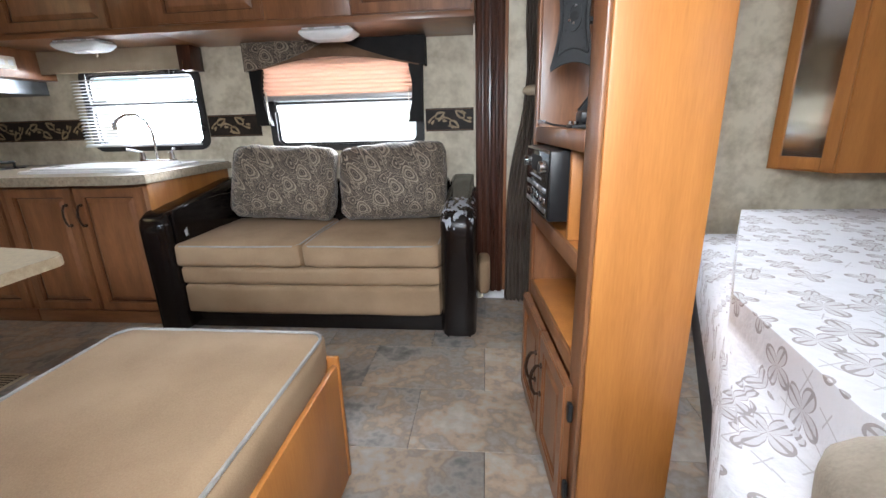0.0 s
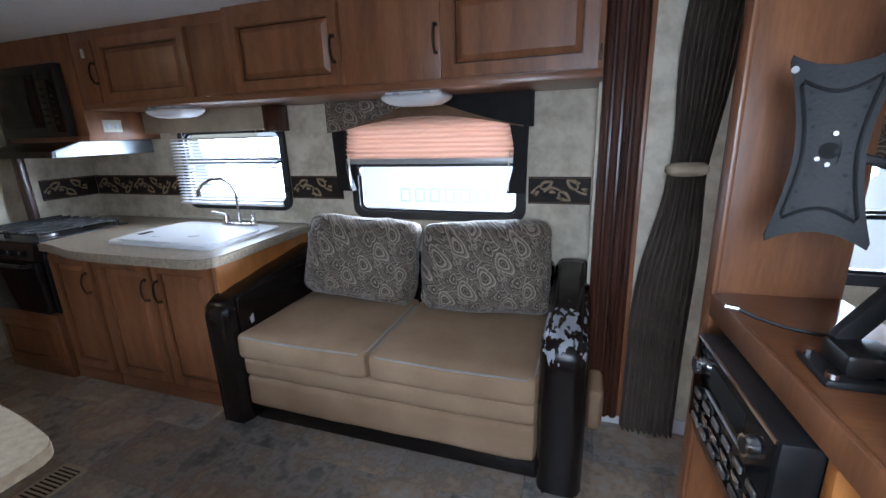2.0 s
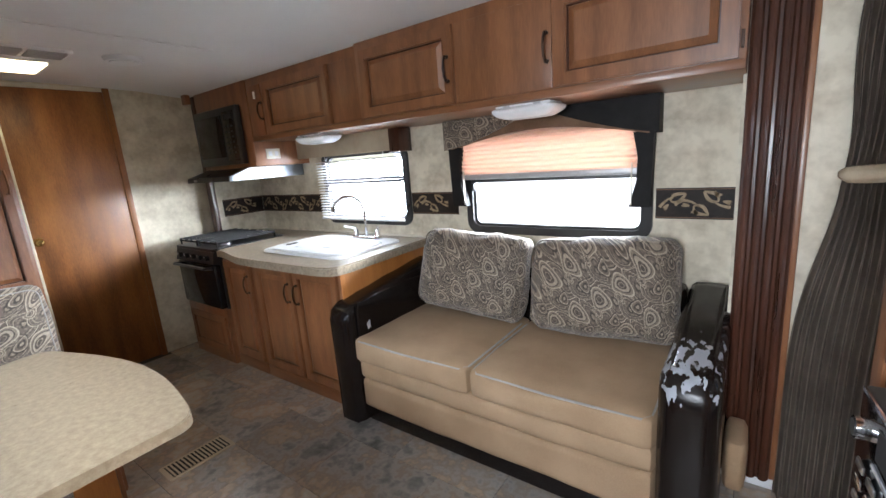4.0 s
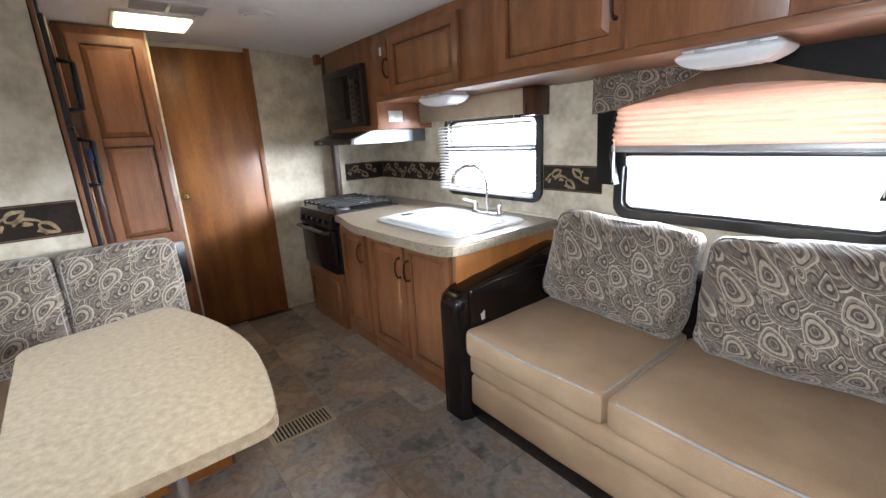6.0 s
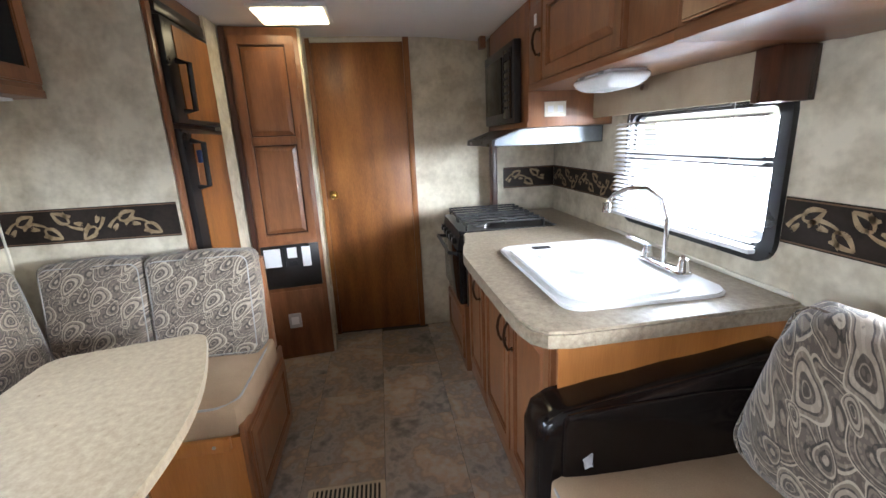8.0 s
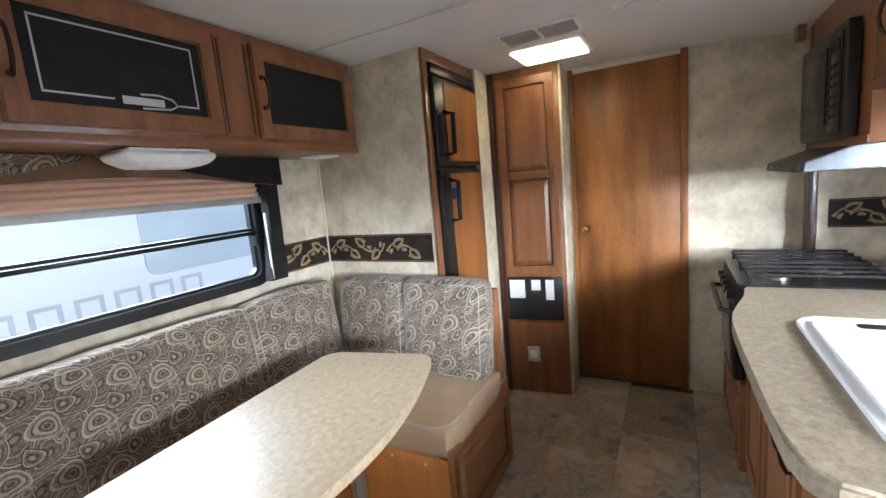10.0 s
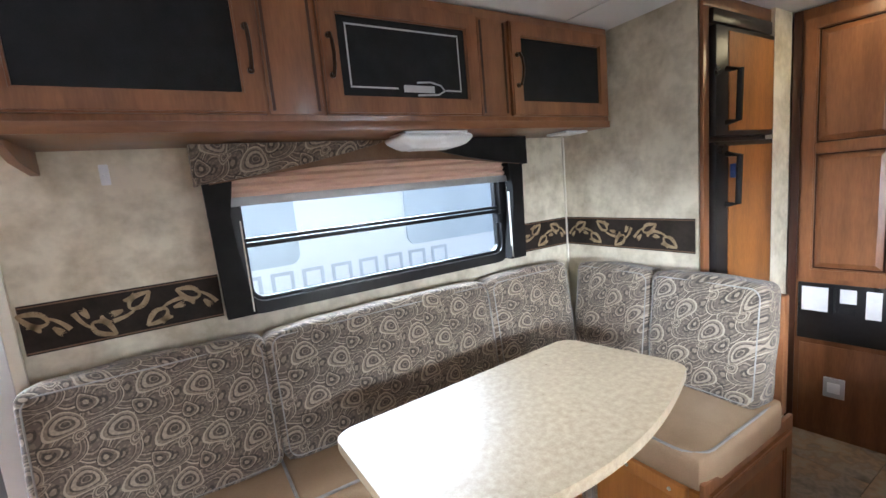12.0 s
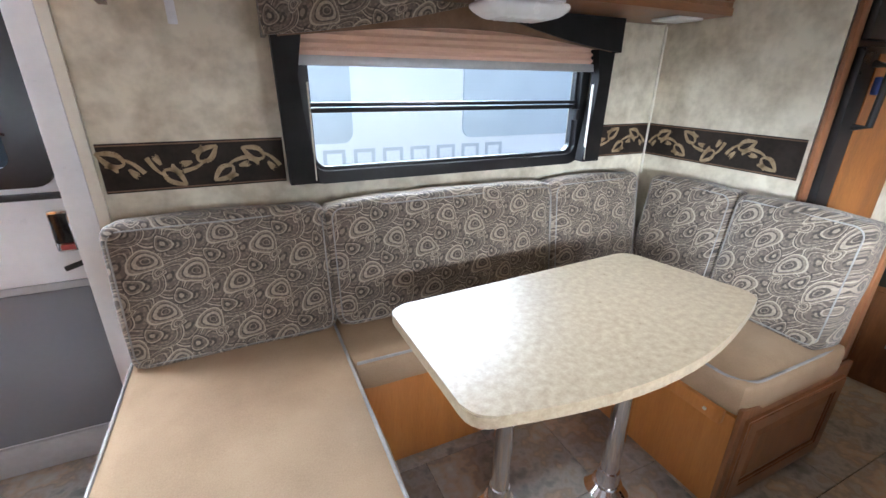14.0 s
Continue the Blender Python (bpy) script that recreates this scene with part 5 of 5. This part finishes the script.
part("lower_panel", bm, WOOD, pa)
bm = box(-0.10, 0.0, 0.942, 1.344, 0.0, 1.975)
bm.transform(PT)
part("carcass", bm, WOOD, pa, smooth=None)
ou = thing("outlet", (-2.985, 1.065, 0.24), "silver outlet plate on the pantry base", "outlet", "outlets")
for name, dims, mat in (("plate", (1.09, 1.165, 0.215, 0.31, 0.0145, 0.03, 0.003), ALU), ("socket", (1.105, 1.15, 0.24, 0.29, 0.0305, 0.033, 0.002), WHITE)):
    bm = box(*dims)
    bm.transform(PT @ facing("+x", 0.0))
    part(name, bm, mat, ou)

# ---- TV cabinet, slightly turned ----
tv = thing("tv_cabinet", (0.633, 0.985, 0), "open honey wood TV cabinet between lounge and bed", "cabinet")
TM = Matrix.Translation((0.633, 0.985, 0)) @ Matrix.Rotation(radians(4.5), 4, "Z")


def tvpart(name, bm, mat, label="", parent=None):
    bm.transform(TM)
    return part(name, bm, mat, parent or tv, label)


L, DP = 0.68, 0.228
tvpart("end_panel", box(0.0, DP, 0.0, 0.035, 0, 1.97, 0.008), PINE)
tvpart("far_panel", box(0.0, DP, L - 0.025, L, 0, 1.97, 0.004), WOOD)
tvpart("front_stile", box(-0.012, 0.0, 0.0, 0.085, 0, 1.97, 0.005), WOOD)
tvpart("front_stile", box(-0.012, 0.0, L - 0.045, L, 0, 1.97, 0.005), WOOD)
tvpart("shelf", box(0.0, DP, 0.036, L - 0.026, 1.005, 1.025, 0.003), WOOD_X)
tvpart("shelf_rail", box(-0.012, -0.0005, 0.086, L - 0.046, 0.98, 1.03, 0.004), WOOD)
tvpart("shelf", box(0.0, DP, 0.036, L - 0.026, 0.725, 0.745, 0.003), PINE)
tvpart("shelf_rail", box(-0.012, -0.0005, 0.086, L - 0.046, 0.70, 0.75, 0.004), WOOD)
tvpart("shelf", box(0.0, DP, 0.036, L - 0.026, 0.455, 0.475, 0.003), PINE)
tvpart("shelf_rail", box(-0.012, -0.0005, 0.086, L - 0.046, 0.43, 0.48, 0.004), WOOD)
tvpart("back_panel", box(DP - 0.01, DP, 0.036, L - 0.026, 0.02, 1.004), PINE)
tvpart("divider", box(0.0, DP - 0.011, 0.215, 0.235, 0.746, 1.004, 0.003), PINE)
tvpart("top_rail", box(-0.012, DP, 0.036, L - 0.026, 1.90, 1.97, 0.004), WOOD)
MD = TM @ facing("-x", -0.012)
for a, b, h in ((0.045, 0.335, 0.30), (0.345, L - 0.02, 0.38)):
    dd = panel_door(tv, MD, a, b, 0.03, 0.42, (h, 0.27, 0.1))
    for z in (0.09, 0.33):
        if a < 0.1:
            bm = box(a - 0.02, a, z, z + 0.05, 0.002, 0.014, 0.003)
            bm.transform(MD)
            part("hinge", bm, BRACKET, dd)

sr = thing("stereo", (0.62, 1.3, 0.79), "black car-style stereo with chrome knobs in the TV cabinet", "stereo")
SM = TM @ facing("-x", -0.013)


def stpart(name, bm, mat, parent=None, label=""):
    bm.transform(SM)
    return part(name, bm, mat, parent or sr, label)


fc = stpart("front", box(0.24, 0.56, 0.79, 0.975, -0.03, 0.035, 0.006), BLACK)
stpart("face_plate", box(0.247, 0.553, 0.797, 0.968, 0.0351, 0.038, 0.002), BLACKGLASS)
for u in (0.29, 0.51):
    k = stpart("volume_knob", disc((u, 0.93, 0.046), 0.016, 0.016, seg=24), CHROME)
    stpart("knob_face", disc((u, 0.93, 0.0545), 0.012, 0.002, seg=24), BLACK, k)
stpart("display", box(0.33, 0.47, 0.91, 0.955, 0.0381, 0.0395), DARK)
for r in range(3):
    for c in range(6):
        stpart("button", box(0.262 + c * 0.047, 0.292 + c * 0.047, 0.808 + r * 0.027, 0.822 + r * 0.027, 0.0381, 0.043, 0.003), CHROME if r == 1 else STEEL)
stpart("top_strip", box(0.247, 0.553, 0.9685, 0.9745, 0.0351, 0.038), CHROME)
stpart("disc_slot", box(0.33, 0.48, 0.892, 0.897, 0.0381, 0.04), ALU)

br = thing("tv_bracket", (0.70, 1.32, 1.025), "black folding TV wall bracket with no TV", "tv bracket")
PM = Matrix.Translation((0.648, 1.445, 1.325)) @ Matrix.Rotation(radians(-22), 4, "Z") @ Matrix.Rotation(radians(-1), 4, "Y") @ Matrix.Rotation(radians(-6), 4, "X")


def hourglass(half, tall, waist, dip, n=9):
    """An outline waisted on all four sides, with rounded ears at the corners."""
    pts = []
    for k in range(4):
        q = radians(90 * k)
        a, b = (half, tall) if k % 2 == 0 else (tall, half)
        w = waist if k % 2 == 0 else dip
        for i in range(n):
            f = -0.9 + 1.8 * i / (n - 1)
            x, y = a - w * (1 - abs(f) ** 1.7), f * b
            pts.append((x * math.cos(q) - y * math.sin(q), x * math.sin(q) + y * math.cos(q)))
    return pts


bm = prism(hourglass(0.066, 0.145, 0.026, 0.028), -0.004, 0.004, "y")
bmesh.ops.bevel(bm, geom=[q for q in bm.edges if abs(q.verts[0].co.y - q.verts[1].co.y) < 1e-6], offset=0.002, segments=2, affect="EDGES")
bm.transform(PM)
pl = part("mount_plate", bm, BRACKET, br, "black pressed steel mounting plate")
circle = [2 * math.pi * i / 20 for i in range(20)]
bm = tube([(x, -0.005, z) for x, z in hourglass(0.046, 0.105, 0.016, 0.022)], 0.003, 6, closed=True)
bm.transform(PM)
part("pressed_rib", bm, BRACKET, pl)
bm = ring([(0.021 * math.cos(q), 0.04 * math.sin(q)) for q in circle], [(0.013 * math.cos(q), 0.028 * math.sin(q)) for q in circle], -0.009, -0.0042, "y")
bm.transform(PM)
part("boss", bm, BRACKET, pl)
# Dark disc on the plate, painting the shade of the pivot hole.
bm = disc((0, -0.0048, 0), 0.012, 0.0012, "y", 18)
bm.transform(PM)
part("pivot_hole", bm, DARK, pl)
for a, b in ((0.004, 0.024), (0.0, -0.02), (-0.012, -0.012)):
    bm = disc((a, -0.010, b), 0.0035, 0.004, "y", 10)
    bm.transform(PM)
    part("pivot_bolt", bm, CHROME, pl)
for a in (-0.03, 0.03):
    for b in (-0.085, -0.06, -0.035, 0.035, 0.06, 0.085):
        # Small dark discs paint the shade of the mounting holes.
        bm = disc((a * (0.75 if abs(b) < 0.05 else 1), -0.0046, b), 0.0028, 0.001, "y", 8)
        bm.transform(PM)
        part("mount_hole", bm, DARK, pl, smooth=None)
for a, b in ((-0.054, 0.118), (0.054, 0.118)):
    bm = disc((a, -0.0065, b), 0.005, 0.005, "y", 10)
    bm.transform(PM)
    part("bolt", bm, STEEL, pl)


def flat_bar(a, b, w, h):
    a, b = Vector(a), Vector(b)
    d = b - a
    bm = box(-w / 2, w / 2, -h / 2, h / 2, 0, d.length, 0.003)
    bm.transform(Matrix.Translation(a) @ d.to_track_quat("Z", "X").to_matrix().to_4x4())
    return bm


part("tilt_arm", flat_bar((0.655, 1.455, 1.325), (0.83, 1.40, 1.27), 0.014, 0.036), BRACKET, br)
part("upper_arm", flat_bar((0.70, 1.45, 1.42), (0.735, 1.43, 1.62), 0.034, 0.016), BRACKET, br)
part("arm", flat_bar((0.83, 1.40, 1.27), (0.665, 1.355, 1.065), 0.032, 0.016), BRACKET, br)
part("arm", flat_bar((0.845, 1.36, 1.20), (0.70, 1.305, 1.06), 0.032, 0.016), BRACKET, br)
part("foot", box(0.628, 0.75, 1.285, 1.375, 1.0255, 1.038, 0.005), BRACKET, br)
part("foot_block", box(0.65, 0.715, 1.295, 1.365, 1.0385, 1.072, 0.008), BLACK, br)
for x, y in ((0.638, 1.295), (0.638, 1.365), (0.738, 1.295), (0.738, 1.365)):
    part("bolt", disc((x, y, 1.042), 0.008, 0.008, seg=10), CHROME, br)
ca = thing("coax_cable", (0.60, 1.5, 1.03), "black coaxial cable with a metal plug on the shelf", "cable")
part("cable", tube([(0.585, 1.50, 1.045), (0.61, 1.49, 1.036), (0.65, 1.47, 1.03), (0.70, 1.45, 1.03), (0.75, 1.46, 1.05), (0.79, 1.46, 1.12), (0.80, 1.45, 1.3), (0.795, 1.42, 1.6)], 0.0035, 6), BLACK, ca)
part("plug", tube([(0.565, 1.505, 1.047), (0.586, 1.50, 1.045)], 0.0055, 8), STEEL, ca)
part("wire_coil", tube([(0.765 + 0.025 * math.cos(q), 1.19 + 0.06 * math.sin(q), 1.03 + 0.001 * q) for q in (i * 0.5 for i in range(36))], 0.003, 5), BLACK, ca)

# ---- curtain and bedroom ----
cu = thing("privacy_curtain", (0.63, 2.56, 0.1), "dark taupe privacy curtain gathered by a tieback", "curtain")
bm = bmesh.new()
rows = []
for i in range(41):
    z = 0.008 + (1.95 - 0.008) * i / 40
    w = 0.11 - 0.045 * math.exp(-((z - 1.2) / 0.3) ** 2) - 0.02 * max(0, (z - 1.19) / 0.75)
    cx = 0.625 + 0.045 * math.exp(-((z - 1.19) / 0.4) ** 2) + 0.13 * max(0, (z - 1.19))
    rows.append([bm.verts.new((cx + w * (2 * k / 110 - 1), 2.515 + 0.016 * math.sin(k * 0.55 + 0.6 * math.sin(2.2 * z)) + 0.006 * math.sin(k * 0.23 + 3 * z), z + 0.003 * math.sin(k * 0.4))) for k in range(111)])
for i in range(40):
    for k in range(110):
        bm.faces.new((rows[i][k], rows[i][k + 1], rows[i + 1][k + 1], rows[i + 1][k]))
part("cloth", bm, CURTAIN, cu, smooth=80)
part("tieback", cushion(0.60, 0.74, 2.475, 2.555, 1.18, 1.225, 0.02, 0.004, 6, 0.003), KHAKI, cu, "khaki tieback")

be = thing("bed", (1.9, 1.5, 0), "bed with white quilt printed with taupe flowers", "bed")
bed = [(0.80, 0.72), (0.85, 0.50), (1.02, 0.40), (3.04, 0.40), (3.04, 2.36), (1.55, 2.36), (1.47, 2.3), (1.02, 1.15)]
bm = prism(bed, 0.28, 0.62)
bmesh.ops.bevel(bm, geom=[e for e in bm.edges if e.verts[0].co.z > 0.6 and e.verts[1].co.z > 0.6], offset=0.16, segments=8, affect="EDGES")
part("quilt", bm, SHEET, be, smooth=75)
part("base", prism([(x * 0.985 + 0.05, y * 0.985 + 0.02) for x, y in bed], 0.0, 0.2795), BEDSKIRT, be, "charcoal bed skirt")

solo("folded_blanket", cushion(0.86, 1.7, 0.33, 0.67, 0.30, 0.65, 0.09, 0.02, 16, 0.018), BLANKET, "quilted taupe blanket folded over the bed", "blanket")
wc = thing("bedroom_cabinet", (2.2, 2.45, 0.76), "honey wood wall cabinet with mirror door above the bed", "cabinet")
part("body", prism([(1.90, 2.565), (2.05, 2.30), (3.04, 2.30), (3.04, 2.565)], 0.77, 1.96), PINE, wc)
WA = Matrix.Translation((1.90, 2.56, 0)) @ Matrix.Rotation(math.atan2(-0.26, 0.15), 4, "Z") @ facing("-y", 0)
for dd in ((0.01, 0.06), (0.24, 0.295)):
    bm = box(dd[0], dd[1], 0.78, 1.95, 0.002, 0.02, 0.004)
    bm.transform(WA)
    part("stile", bm, PINE, wc)
bm = box(0.061, 0.239, 0.78, 0.84, 0.002, 0.02, 0.004)
bm.transform(WA)
part("rail", bm, PINE, wc)
MIRROR = material("mirror_glass", (0.85, 0.86, 0.86), (0.86, 0.87, 0.87), 0.08, 1.0, bump=0)
bm = box(0.0605, 0.2395, 0.8405, 1.94, 0.004, 0.010)
bm.transform(WA)
part("mirror", bm, MIRROR, wc, "mirror panel")
solo("bedroom_valance", box(0.95, 1.47, 2.50, 2.565, 1.22, 1.38, 0.004), PAISLEY, "paisley valance over the bedroom window", "valance")

# ---- outdoors ----
solo("ground", box(-150, 150, -150, 150, -0.80, -0.75), GRAVEL, "pale gravel yard", "ground", "structure")


def trailer(y, side, label, x_off, panes, letters):
    """A parked travel trailer; side: the direction of its near wall."""
    t = thing("parked_trailer", (x_off, y, -0.75), label, "trailer", "parked trailers")
    lo, hi = sorted((y, y - side * 2.4))
    part("body", box(-5 + x_off, 4.5 + x_off, lo, hi, -0.25, 2.35, 0.08), RVWHITE, t)
    m = facing("+y" if side > 0 else "-y", y)
    for u0, u1, v0, v1 in panes:
        bm = prism(rounded(u0 + x_off, u1 + x_off, v0, v1, 0.1), 0.0, 0.02)
        bm.transform(m)
        part("window", bm, RVGREY, t, "tinted window")
    bm = prism([(0.4 + x_off, 1.5), (1.3 + x_off, 1.72), (1.3 + x_off, 1.66)], 0.002, 0.006)
    bm.transform(m)
    part("stripe", bm, RVRED, t, "red stripe")
    u0, pitch, tall, base, count = letters
    for i in range(count):
        a = u0 + i * pitch
        bm = ring([(a, base), (a + pitch * 0.72, base), (a + pitch * 0.72, base + tall), (a, base + tall)],
                  [(a + 0.032, base + 0.032), (a + pitch * 0.72 - 0.032, base + 0.032), (a + pitch * 0.72 - 0.032, base + tall - 0.032), (a + 0.032, base + tall - 0.032)], 0.002, 0.006, "z")
        bm.transform(m)
        part("lettering_block", bm, RVPALE, t, "pale grey block in place of lettering", smooth=None)
    for x in (-1.2, -0.3):
        w = part("wheel", disc((x + x_off, y - side * 0.15, -0.42), 0.33, 0.2, "y", 24), BLACK, t)
        part("rim", disc((x + x_off, y - side * 0.04, -0.42), 0.18, 0.02, "y", 20), ALU, w)
    for x in (-4.6, 4.1):
        part("stabiliser", box(x + x_off, x + 0.08 + x_off, *sorted((y - side * 0.4, y - side * 0.5)), -0.75, -0.26), BRACKET, t)
    return t


trailer(-2.3, 1, "white travel trailer parked outside the dinette window", 0.0,
        ((-4.1, -2.5, 0.78, 1.72), (-1.38, -0.1, 0.78, 1.72), (1.5, 2.6, 0.95, 1.75)), (-2.98, 0.28, 0.2, 0.52, 8))
trailer(6.2, -1, "white travel trailer parked outside the sofa window", 0.4,
        ((-3.4, -2.5, 0.95, 1.6), (-1.0, -0.3, 0.85, 1.5), (0.35, 1.6, 0.85, 1.5)), (-2.2, 0.22, 0.2, 0.42, 8))

# ---- floor tiles ----
tiles = {}
TW, TH = 0.52, 0.34
j = 0
y = 0.245 - 0.34
while y < 2.9:
    x = -3.50 + (0.26 if j % 2 else 0.0)
    while x < 3.08:
        a, b, c, d2 = max(x, -3.28), min(x + TW, 3.05), max(y, 0.02), min(y + TH, 2.9)
        if b - a > 0.02 and d2 - c > 0.02:
            key = (round(b - a, 3), round(d2 - c, 3))
            if key not in tiles:
                bm = box(0.001, key[0] - 0.001, 0.001, key[1] - 0.001, -0.0038, 0.0, 0.001, seg=1)
                me = bpy.data.meshes.new("floor_tile")
                bm.to_mesh(me)
                bm.free()
                me.materials.append(FLOORMAT)
                tiles[key] = me
            o = new("floor_tile", tiles[key])
            o.location = (a, c, 0)
            o.parent = floor
        x += TW
    y += TH
    j += 1
